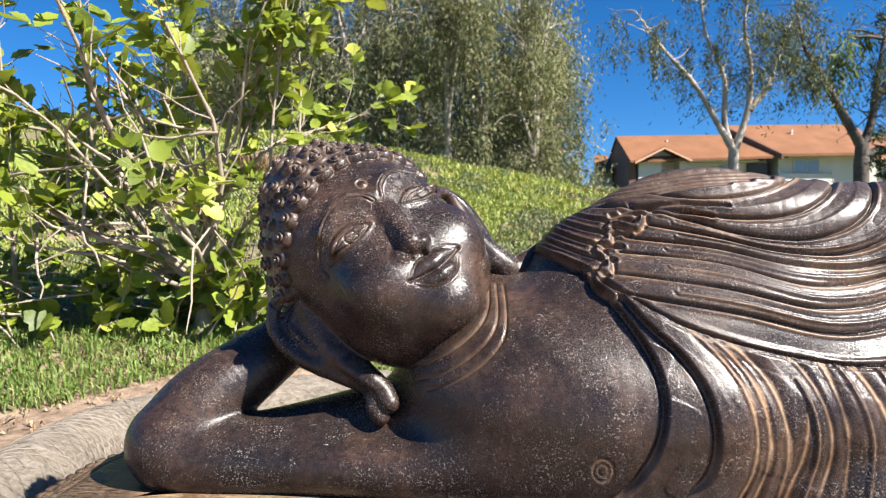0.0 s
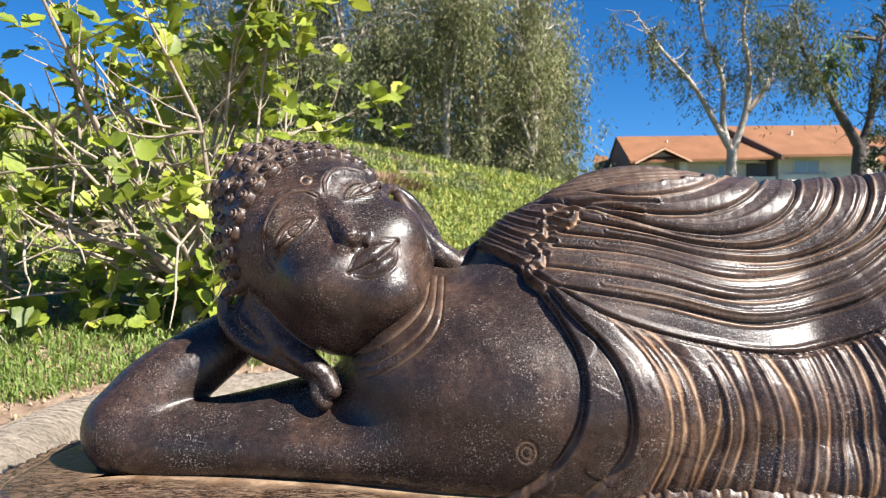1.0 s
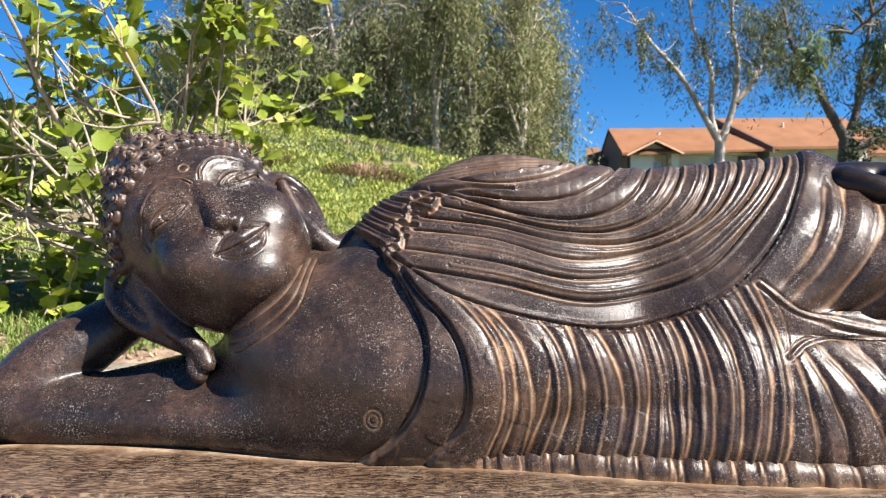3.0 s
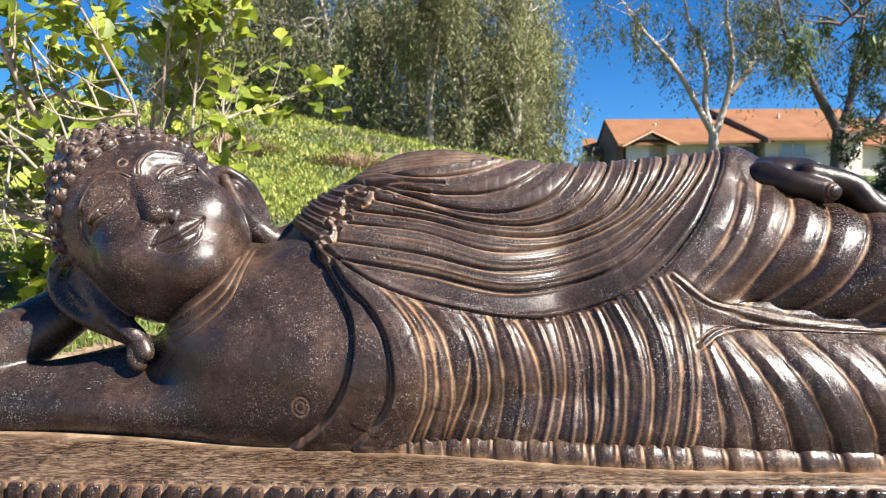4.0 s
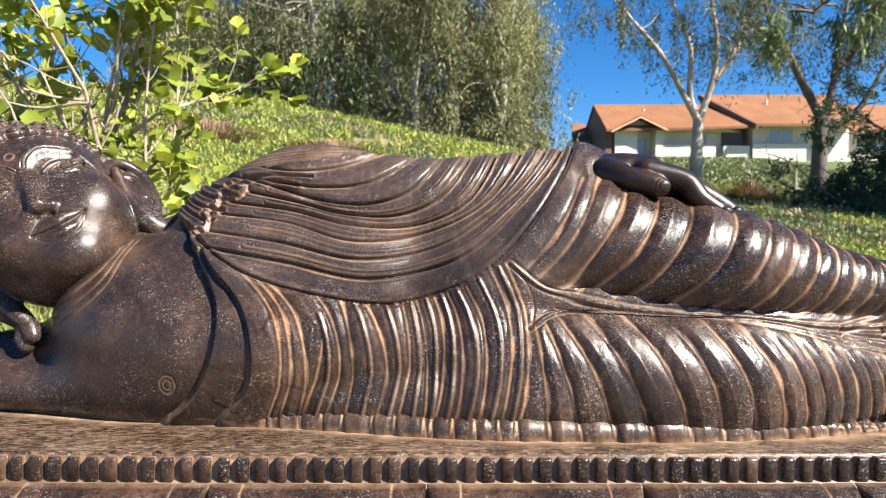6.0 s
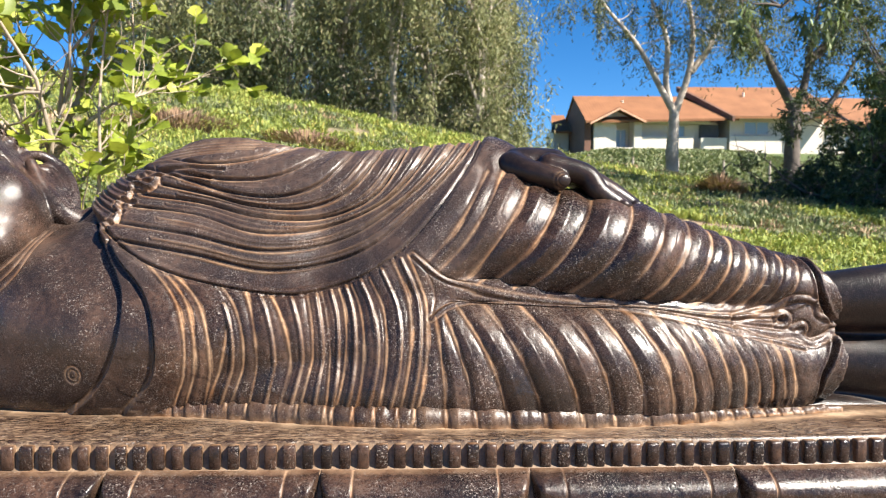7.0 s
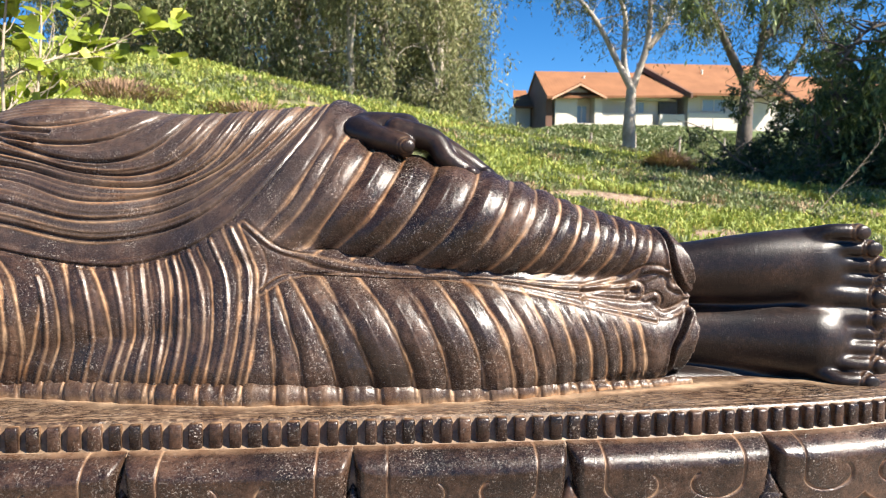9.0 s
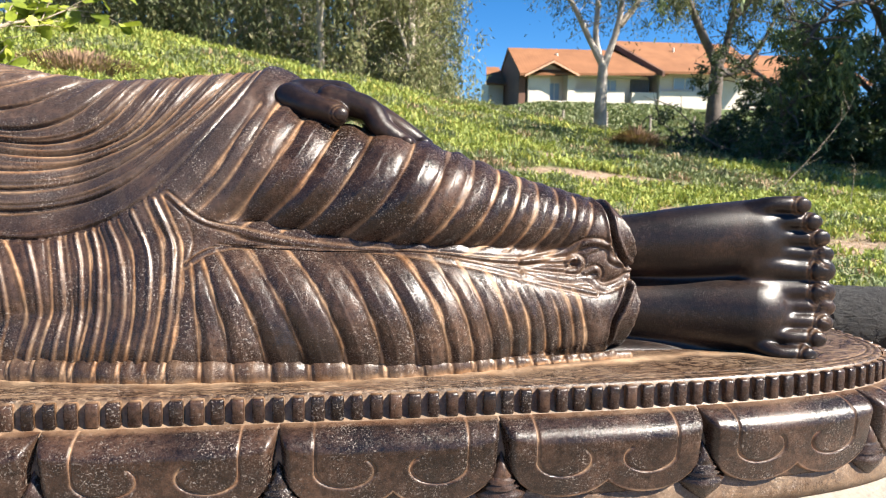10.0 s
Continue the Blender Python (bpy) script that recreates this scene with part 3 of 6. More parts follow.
UPPER_LEG = [pairs(f) for f in (
    (0.745, 0.612, 0.705, 0.545, 0.655, 0.490), (0.772, 0.625, 0.728, 0.542, 0.670, 0.480), (0.812, 0.612, 0.763, 0.531, 0.704, 0.466), (0.858, 0.606, 0.805, 0.517, 0.729, 0.457), (0.902, 0.590, 0.850, 0.506, 0.779, 0.450),
    (0.957, 0.580, 0.902, 0.492, 0.829, 0.444), (0.998, 0.562, 0.948, 0.481, 0.880, 0.438), (1.034, 0.552, 0.987, 0.473, 0.924, 0.432), (1.070, 0.540, 1.027, 0.464, 0.968, 0.427),
    (1.100, 0.530, 1.065, 0.457, 1.014, 0.422), (1.126, 0.520, 1.098, 0.449, 1.053, 0.417), (1.156, 0.510, 1.130, 0.444, 1.085, 0.415), (1.184, 0.500, 1.159, 0.439, 1.119, 0.412),
    (1.210, 0.490, 1.189, 0.438, 1.154, 0.410))]
SASH = [pairs(f) for f in (
    (0.640, 0.497, 0.690, 0.463, 0.766, 0.442, 0.905, 0.427, 1.045, 0.415, 1.180, 0.412),
    (0.663, 0.408, 0.700, 0.425, 0.800, 0.431, 0.941, 0.418, 1.081, 0.397, 1.210, 0.366),
    (0.722, 0.444, 0.930, 0.422, 1.175, 0.401), (0.700, 0.436, 0.930, 0.418, 1.180, 0.392), (0.640, 0.496, 0.664, 0.457, 0.663, 0.408))]


def ease(x, a, b):
    t = np.clip((x - a) / (b - a), 0, 1)
    return t * t * (3 - 2 * t)


def carve_body(v, n):
    r = Relief((-0.06, 0.25), (1.31, 0.72), 0.001)
    u, w = r.u + 0 * r.v, r.v + 0 * r.u
    h, dust = r.blank(), r.blank()
    wob = 0.0016 * np.sin(u * 61 + w * 23) + 0.0012 * np.sin(w * 97 - u * 31)
    edge = [tuple(p) for p in spline(SHAWL_EDGE)]
    shawl = r.inside(edge + [(0.775, 0.75), (0.06, 0.75), (0.10, 0.575)])
    neck = [tuple(p) for p in spline(NECK_EDGE)]
    robe = r.inside(neck + [(0.143, 0.2), (1.5, 0.2), (1.5, 0.46), (1.20, 0.52), (0.80, 0.70), (0.16, 0.75)])
    sash = r.inside([tuple(p) for p in spline(SASH[0])] + [(1.24, 0.436), (1.27, 0.40), (1.26, 0.372), (1.225, 0.368)] + [tuple(p) for p in spline(SASH[1])][::-1])
    # plain folds of waist and legs: pillows parted by thin cords, dying out towards the sash
    flat, _ = r.lines([spline(p) for p in SASH[:2]], 0.035)
    fade = ease(flat, 0.002, 0.026)
    for family, reach, puff, zone in ((WAIST, 0.022, 0.0050, ~shawl), (LOWER_LEG, 0.026, 0.0078, ~shawl), (UPPER_LEG, 0.030, 0.0092, ~shawl)):
        d, side = r.lines([spline(p) for p in family], reach)
        d = np.maximum(0, d + wob * (d > 0.004))
        near = (d < reach * 0.98) & zone & robe & ~sash
        slope_side = np.where(side > 0, 1.0, 0.55)
        pillow = puff * (1 - np.exp(-d / (reach * 0.36))) * (0.75 + 0.25 * slope_side)
        cord = 0.0024 * np.exp(-(d / 0.0015) ** 2)
        h += np.where(near, pillow + cord - puff * 0.8, 0.0) * fade
        h += np.where(zone & robe & ~near & ~sash, puff * 0.1, 0) * fade
        patch = np.clip(0.66 + 0.50 * np.sin(u * 37 + w * 11) * np.sin(w * 29 + u * 17) + 0.30 * np.sin(u * 83 - w * 61) * np.sin(w * 71 + u * 53), 0.06, 1.0)
        dust = np.maximum(dust, np.where(zone & robe & ~sash, patch * (np.where(side > 0, 1.0, 0.10) * np.exp(-((d - 0.0022) / 0.0012) ** 2) + 0.40 * np.exp(-(d / 0.0012) ** 2)), 0))
    minor = [spline([(0.5 * (a[0] + b[0]) + 0.002, 0.5 * (a[1] + b[1])) for a, b in zip(p, q)]) for p, q in zip(WAIST, WAIST[1:]) if q[1][0] - p[1][0] > 0.019]
    d, side = r.lines(minor, 0.014)
    zone = ~shawl & robe & ~sash
    h += np.where(zone & (w > 0.296), 0.0020 * np.exp(-(d / 0.0020) ** 2) - 0.0007 * np.exp(-((d - 0.0045) / 0.0020) ** 2), 0)
    dust = np.maximum(dust, np.where(zone & (side > 0) & (w > 0.296), 0.35 * np.exp(-((d - 0.0028) / 0.0011) ** 2), 0))
    d, side = r.lines([spline(p) for p in SASH[:2]], 0.012)
    h += np.where(~shawl, 0.0016 * np.exp(-(d / 0.0026) ** 2) - 0.0016 * np.exp(-((d - 0.0045) / 0.0018) ** 2), 0)
    dust = np.maximum(dust, np.where(~shawl, 0.30 * np.exp(-((d - 0.0042) / 0.0013) ** 2), 0))
    d, side = r.lines([spline(p) for p in SASH[2:]], 0.012)
    h += np.where(~shawl, -0.0014 * np.exp(-(d / 0.0014) ** 2), 0)
    dust = np.maximum(dust, np.where(sash & ~shawl, 0.04 + 0.16 * np.exp(-(d / 0.0014) ** 2), 0))
    # shawl: bands that overlap downwards, each with a thin welt
    d, side = r.lines([spline(p) for p in SHAWL], 0.03)
    s = d * side
    band = 0.0058 * (1 - np.exp(-np.maximum(s, 0) / 0.010)) + 0.0048 * (1 - np.exp(-np.maximum(-s, 0) / 0.016))
    welt = 0.0026 * np.exp(-((s + 0.0042) / 0.0017) ** 2) - 0.0058 * np.exp(-(s / 0.0016) ** 2)
    fan = ease(u, 0.17, 0.23)
    h += np.where(shawl, (band + welt) * fan - 0.002, 0)
    dust = np.maximum(dust, np.where(shawl, fan * (0.62 * np.exp(-((s + 0.0046) / 0.0014) ** 2) + 0.30 * np.exp(-((s - 0.0030) / 0.0012) ** 2)) * (0.6 + 0.4 * np.sin(u * 23 - w * 41)) + fan * ease(u, 0.62, 0.76) * 0.35 * np.exp(-((d - 0.003) / 0.002) ** 2), 0))
    between = [[(0.5 * (a[0] + b[0]) + 0.004, 0.5 * (a[1] + b[1])) for a, b in zip(spline(p, 6)[3:], spline(q, 6)[3:])] for p, q in zip(SHAWL[2:], SHAWL[3:])]
    d, side = r.lines(between, 0.012)
    s = d * side
    h += np.where(shawl, fan * (-0.0020 * np.exp(-(s / 0.0013) ** 2) + 0.0013 * np.exp(-((s + 0.0034) / 0.0013) ** 2) - 0.0012 * np.exp(-((s + 0.0062) / 0.0012) ** 2)), 0)
    dust = np.maximum(dust, np.where(shawl, fan * (0.34 * np.exp(-((s + 0.0034) / 0.0012) ** 2) + 0.20 * np.exp(-((s + 0.0064) / 0.0010) ** 2)) * (0.55 + 0.45 * np.sin(u * 31 + w * 57)), 0))
    # the pleats drawn together towards the wrist
    gather = [spline([(0.655 + 0.016 * i, 0.508 + 0.024 * i), (0.70 + 0.012 * i, 0.575 + 0.014 * i), (0.752 + 0.003 * i, 0.672)]) for i in range(5)]
    d, side = r.lines(gather, 0.010)
    h += np.where(shawl, -0.0022 * np.exp(-(d / 0.0013) ** 2) + 0.0012 * np.exp(-((d - 0.0032) / 0.0013) ** 2), 0)
    dust = np.maximum(dust, np.where(shawl, 0.42 * np.exp(-((d - 0.0030) / 0.0013) ** 2), 0))
    # fine fan of lines at the shoulder
    fanl = [spline([(0.185 + 0.010 * i, 0.622 + 0.006 * i), (0.27 + 0.02 * i, 0.636 + 0.006 * i), (0.36 + 0.03 * i, 0.645 + 0.004 * i)]) for i in range(5)]
    fanl += [spline([(0.215 + 0.012 * i, 0.606 + 0.004 * i), (0.28, 0.611 + 0.009 * i), (0.33 + 0.02 * i, 0.606 + 0.012 * i)]) for i in range(2)]
    fanl += [spline([(0.115 + 0.012 * i, 0.576 + 0.010 * i), (0.165 + 0.009 * i, 0.545 + 0.014 * i), (0.196 + 0.012 * i, 0.533 + 0.017 * i)]) for i in range(5)]
    d, side = r.lines(fanl, 0.012)
    h += np.where(shawl, -0.0042 * np.exp(-(d / 0.0020) ** 2) + 0.0024 * np.exp(-((d - 0.004) / 0.0018) ** 2), 0)
    dust = np.maximum(dust, np.where(shawl, 0.25 * np.exp(-(d / 0.0018) ** 2), 0))
    # notches along the hem
    hem = [[(p[-1][0] + 0.002, 0.290), (p[-1][0] + 0.010, 0.270)] for p in WAIST + LOWER_LEG]
    d, side = r.lines(hem, 0.010)
    h += np.where(w < 0.293, -0.0016 * np.exp(-(d / 0.0014) ** 2), 0)
    dust = np.maximum(dust, np.where(w < 0.296, 0.55 * np.exp(-(d / 0.0016) ** 2), 0))
    crumple = np.sin(u * 190 + 3 * np.sin(u * 41)) * np.sin(u * 77 + 1.3)
    h += np.where(w < 0.291, 0.0010 * crumple, 0)
    dust = np.maximum(dust, np.where((w < 0.291) & robe, 0.10 + 0.08 * crumple, 0))
    # raised layers: shawl over robe over skin
    d, side = r.lines([edge], 0.02)
    sd = np.where(shawl, d, -d)
    h += np.where(u < 0.79, 0.0090 * ease(sd, -0.0020, 0.0036) + 0.0022 * np.exp(-((sd - 0.006) / 0.003) ** 2) - 0.003 * np.exp(-((sd + 0.0022) / 0.002) ** 2), 0)
    for line, depth, ring in ((neck, 0.0070, robe), ([tuple(p) for p in spline(NECK_FOLD)], 0.0075, None)):
        d, side = r.lines([line], 0.02)
        if ring is None:
            ring = r.inside(line + [(0.236, 0.2), (1.5, 0.2), (1.5, 0.46), (1.20, 0.52), (0.80, 0.70), (0.19, 0.75)])
        sd = np.where(ring, d, -d)
        taper = (1 - ease(u, 0.95, 1.15)) * np.where(shawl, 0, 1)
        h += taper * (depth * ease(sd, -0.0008, 0.0028) - 0.002 * np.exp(-((sd + 0.002) / 0.002) ** 2))
        dust = np.maximum(dust, 0.5 * taper * np.exp(-((d - 0.001) / 0.002) ** 2) * ease(0.40 - w, 0.0, 0.10))
    # gathered clasp
    run = [(0.248, 0.603), (0.222, 0.592), (0.200, 0.578), (0.197, 0.556), (0.189, 0.535), (0.192, 0.512)]
    base = np.array(spline(run, 14))
    t = np.gradient(base, axis=0)
    t /= np.linalg.norm(t, axis=1, keepdims=True)
    k = np.linspace(0, 1, len(base))
    wave = base + np.stack([-t[:, 1], t[:, 0]], 1) * (0.0072 * np.sin(k * 2 * math.pi * 3.2))[:, None]
    d, side = r.lines([wave], 0.02)
    h += 0.0046 * np.exp(-(d / 0.0027) ** 2) - 0.0032 * np.exp(-((d - 0.0058) / 0.0022) ** 2)
    dust = np.maximum(dust, 0.60 * np.exp(-((d - 0.0055) / 0.0020) ** 2))
    # curls of the sash at the ankles
    curl = [spline([(1.10, 0.412), (1.17, 0.424), (1.205, 0.437), (1.232, 0.430), (1.237, 0.412), (1.262, 0.404)]), spline([(1.10, 0.398), (1.17, 0.388), (1.205, 0.384), (1.225, 0.372), (1.250, 0.378), (1.264, 0.386)]),
            spline([(1.172, 0.396), (1.186, 0.398), (1.190, 0.410), (1.178, 0.415), (1.170, 0.408)]), spline([(1.196, 0.392), (1.212, 0.398), (1.217, 0.389), (1.206, 0.384)])]
    d, side = r.lines(curl, 0.014)
    h += 0.0018 * np.exp(-(d / 0.0032) ** 2) - 0.0020 * np.exp(-((d - 0.0062) / 0.0022) ** 2)
    dust = np.maximum(dust, 0.22 * np.exp(-((d - 0.0055) / 0.0016) ** 2))
    h += -0.007 * np.exp(-((np.hypot(u - 1.179, w - 0.406)) / 0.0045) ** 2)
    # dark slit behind the lip of each cuff
    slits = [spline([(1.226, 0.495), (1.232, 0.479), (1.238, 0.443), (1.253, 0.414), (1.264, 0.402)]), spline([(1.264, 0.372), (1.247, 0.343), (1.236, 0.322), (1.233, 0.290)])]
    d, side = r.lines(slits, 0.016)
    h += -0.012 * np.exp(-(d / 0.0030) ** 2) + 0.0030 * np.exp(-((d - 0.0065) / 0.0028) ** 2)
    # rings of the neck, the breast
    rings = [spline([(-0.045 + a, 0.425 + b), (-0.021 + a, 0.435 + b), (0.017 + a * 0.9, 0.457 + b), (0.043 + a * 0.8, 0.480 + b), (0.055 + a * 0.7, 0.502 + b), (0.058 + a * 0.7, 0.525)]) for a, b in ((0.0, 0.0), (0.013, -0.012), (0.026, -0.020))]
    d, side = r.lines(rings, 0.012)
    h += -0.0030 * np.exp(-(d / 0.0013) ** 2)
    dust = np.maximum(dust, 0.30 * np.exp(-(d / 0.0014) ** 2) + 0.05 * np.exp(-(d / 0.010) ** 2))
    q = np.hypot(u - 0.1705, (w - 0.334) * 0.85)
    h += -0.0016 * np.exp(-((q - 0.0105) / 0.0012) ** 2) - 0.0014 * np.exp(-((q - 0.0055) / 0.0012) ** 2)
    dust = np.maximum(dust, 0.4 * np.exp(-((q - 0.0105) / 0.0012) ** 2) + 0.3 * np.exp(-((q - 0.0055) / 0.0012) ** 2))
    # dust along the foot of the figure, and on the neck
    dust = np.maximum(dust, 0.8 * ease(0.2815 - w, 0.0, 0.005) * np.where(robe, 1, 0.7))
    for axis in (0, 1):
        h = 0.5 * h + 0.25 * (np.roll(h, 1, axis) + np.roll(h, -1, axis))
    face = np.clip((0.20 - n[:, 1]) / 0.5, 0, 1)
    hh = r.at(h, v[:, 0], v[:, 2]) * face
    inside = (v[:, 0] > -0.05) & (v[:, 0] < 1.30) & (v[:, 2] < 0.71)
    out = v + n * np.where(inside, hh, 0)[:, None]
    dd = np.where(inside & (face > 0.1), r.at(dust, v[:, 0], v[:, 2]), 0)
    return out, np.clip(dd, 0, 1)


def carve_head(v, n):
    q = (v - HEAD_AT) @ HEAD_TURN.T
    r = Relief((-0.13, -0.14), (0.13, 0.14), 0.0007)
    u, w = r.u + 0 * r.v, r.v + 0 * r.u
    h, dust = r.blank(), r.blank()
    for s in (-1, 1):
        brow = spline([(s * 0.006, 0.036), (s * 0.016, 0.050), (s * 0.040, 0.059), (s * 0.068, 0.050), (s * 0.088, 0.026), (s * 0.090, 0.006)])
        d, side = r.lines([brow], 0.012)
        h += 0.0010 * np.exp(-(d / 0.0010) ** 2) - 0.0013 * np.exp(-((d - 0.0022) / 0.0010) ** 2)
        dust = np.maximum(dust, 0.08 * np.exp(-(d / 0.0022) ** 2))
        lids = [spline([(s * 0.0255, 0.0165), (s * 0.0405, 0.0245), (s * 0.0605, 0.0250), (s * 0.0805, 0.0120)]),
                spline([(s * 0.0255, 0.0160), (s * 0.052, 0.0085), (s * 0.0805, 0.0115)])]
        crease = [spline([(s * 0.0275, 0.026), (s * 0.0425, 0.0335), (s * 0.0635, 0.033), (s * 0.0845, 0.018)])]
        eye = r.inside([tuple(p) for p in lids[0]] + [tuple(p) for p in lids[1][::-1]])
        d, side = r.lines(lids, 0.012)
        h += -0.0016 * np.exp(-(d / 0.0012) ** 2) + 0.0007 * np.exp(-((d - 0.003) / 0.0014) ** 2) + np.where(eye, -0.0010, 0)
        pupil = np.hypot(u - s * 0.053, w - 0.0150)
        dust = np.maximum(dust, np.where(eye, 0.05, 0))
        h += np.where(eye, -0.0012 * np.exp(-((pupil - 0.008) / 0.001) ** 2), 0)
        lid_rim = spline([(s * 0.0275, 0.0160), (s * 0.0425, 0.0185), (s * 0.0615, 0.0180), (s * 0.0775, 0.0122)])
        dl, _ = r.lines([lid_rim], 0.01)
        h += np.where(eye, -0.0014 * np.exp(-(dl / 0.0011) ** 2), 0)
        dust = np.maximum(dust, 0.14 * np.exp(-(d / 0.0012) ** 2))
        d, side = r.lines(crease, 0.012)
        h += -0.0011 * np.exp(-(d / 0.0012) ** 2)
        dust = np.maximum(dust, 0.16 * np.exp(-(d / 0.0015) ** 2))
    mouth = spline([(-0.0365, -0.0665), (-0.020, -0.0705), (-0.006, -0.0725), (0.0, -0.0735), (0.006, -0.0725), (0.020, -0.0705), (0.0365, -0.0665)])
    top = spline([(-0.0365, -0.0655), (-0.018, -0.0545), (-0.005, -0.0525), (0.0, -0.0545), (0.005, -0.0525), (0.018, -0.0545), (0.0365, -0.0655)])
    low = spline([(-0.032, -0.0720), (-0.018, -0.0860), (0.0, -0.0910), (0.018, -0.0860), (0.032, -0.0720)])
    d, side = r.lines([mouth], 0.012)
    h += -0.0030 * np.exp(-(d / 0.0016) ** 2)
    d, side = r.lines([top, low], 0.012)
    h += -0.0006 * np.exp(-((d - 0.0018) / 0.0014) ** 2)
    d = np.hypot(u, w - 0.063)
    h += -0.0014 * np.exp(-((d - 0.0062) / 0.0013) ** 2) + 0.0012 * np.exp(-(d / 0.0035) ** 2)
    dust = np.maximum(dust, 0.3 * np.exp(-((d - 0.0062) / 0.0014) ** 2))
    line = np.interp(q[:, 2], [0.03, 0.06], [0, 1])
    hh = r.at(h, q[:, 0], q[:, 1]) * line
    dd = r.at(dust, q[:, 0], q[:, 1]) * line
    # a whorl cut into each curl, dust between the curls
    hair = q[:, 1] - 0.627 * q[:, 2] > 0.0420
    curls = curl_places()
    idx = np.where(hair)[0]
    near = np.full(len(idx), 1.0)
    for c in curls:
        away = q[idx] - c
        out = (c - HAIR_AT) / np.linalg.norm(c - HAIR_AT)
        flat = np.linalg.norm(away - np.outer(away @ out, out), axis=1)
        near = np.minimum(near, np.where(np.linalg.norm(away, axis=1) < 0.020, flat, 1.0))
    groove = np.exp(-((near - 0.0056) / 0.0013) ** 2) + 0.85 * np.exp(-((near - 0.0098) / 0.0013) ** 2)
    hh[idx] += np.where(near < 0.0145, -0.0042 * groove, 0)
    dd[idx] = np.where(near < 0.0165, 1.0, 0.0) * np.maximum(0.03 + 0.12 * ease(near, 0.0115, 0.0140), 0.26 * groove)
    return v + n * hh[:, None], np.clip(dd, 0, 1)


def build_statue():
    c = body_clay(0.0027)
    v, q, n = c.skin()
    keep = v[q][:, :, 2].max(1) > BASE_TOP - 0.012
    v, q = clean(v, q[keep])
    n = c.slope(v)
    front = (n[q][:, :, 1].mean(1) < 0.18) & (v[q][:, :, 0].mean(1) > -0.05)
    back = q[~front]
    fv, fq = clean(*finer(v, q[front]))
    bv, bq = clean(v, back)
    for _ in range(2):
        d = c.sample(fv)
        fv = fv - 0.8 * d[:, None] * c.slope(fv)
    fn = c.slope(fv)
    fv, dust = carve_body(fv, fn)
    h = head_clay(0.0019)
    hv, hq, hn = h.skin()
    seen = hn[hq][:, :, 1].mean(1) < 0.35
    rear = clean(hv, hq[~seen])
    hv, hq = clean(*finer(hv, hq[seen]))
    for _ in range(2):
        hv = hv - 0.8 * h.sample(hv)[:, None] * h.slope(hv)
    hv, hdust = carve_head(hv, h.slope(hv))
    hv, rear = HEAD_AT + 1.06 * (hv - HEAD_AT), (HEAD_AT + 1.06 * (rear[0] - HEAD_AT), rear[1])
    pieces = [(fv, fq, dust), (bv, bq, np.zeros(len(bv))), (hv, hq, hdust), (*rear, np.zeros(len(rear[0])))]
    for extra in (feet_clay(0.0024), hand_clay(0.0022)):
        ev, eq, en = extra.skin()
        ring = np.zeros(len(ev))
        for x, y, z, rr in NAILS + [(0.853, 0.754, 0.607, 0.0095)]:
            d = np.hypot(np.hypot(ev[:, 0] - x, ev[:, 2] - z), 0.4 * (ev[:, 1] - y))
            arc = np.exp(-((d - rr) / 0.0011) ** 2) + 0.8 * np.exp(-((d - rr - 0.0042) / 0.0012) ** 2)
            ring = np.maximum(ring, arc * (ev[:, 1] < y + rr * 1.2) * ease(x + 0.002 - ev[:, 0], 0.0, 0.004))
        ev = ev - extra.slope(ev) * (0.0015 * ring)[:, None]
        pieces.append((ev, eq, 0.30 * np.minimum(ring, 1)))
    verts = np.concatenate([q[0] for q in pieces])
    starts = np.cumsum([0] + [len(q[0]) for q in pieces])
    faces = np.concatenate([q[1] + o for q, o in zip(pieces, starts)])
    ob = link_mesh("statue", verts, faces, STONE)
    a = ob.data.attributes.new("dust", "FLOAT", "POINT")
    a.data.foreach_set("value", np.concatenate([q[2] for q in pieces]).astype(np.float32))
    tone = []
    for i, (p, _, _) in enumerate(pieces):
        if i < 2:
            # last term: the shawl's sheen put into its colour as a paler tone
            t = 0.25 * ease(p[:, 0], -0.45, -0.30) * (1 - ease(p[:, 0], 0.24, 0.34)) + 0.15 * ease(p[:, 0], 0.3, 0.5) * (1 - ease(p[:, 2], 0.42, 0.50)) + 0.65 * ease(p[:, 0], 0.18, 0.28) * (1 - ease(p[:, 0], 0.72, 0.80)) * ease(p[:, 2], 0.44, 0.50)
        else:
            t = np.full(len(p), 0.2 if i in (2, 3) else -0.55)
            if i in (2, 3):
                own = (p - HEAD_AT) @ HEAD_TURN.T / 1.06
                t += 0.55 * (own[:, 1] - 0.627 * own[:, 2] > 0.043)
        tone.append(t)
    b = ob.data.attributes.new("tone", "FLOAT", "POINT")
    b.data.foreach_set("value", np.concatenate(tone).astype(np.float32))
    return tagged(ob, "dark brown waxed stone reclining figure in a pleated robe", "statue")


statue = build_statue()


# ---- plinth ----
def rim(a, grow=0.0, z=0.0):
    """A point of the plinth's outline: a long rounded oval."""
    ex = 2 / 3.8
    cx, sx = math.cos(a), math.sin(a)
    x = 0.600 + (1.092 + grow) * math.copysign(abs(cx) ** ex, cx)
    y = 0.875 + (0.258 + grow) * math.copysign(abs(sx) ** ex, sx)
    return Vector((x, y - 0.012 * (x - 0.600), z))


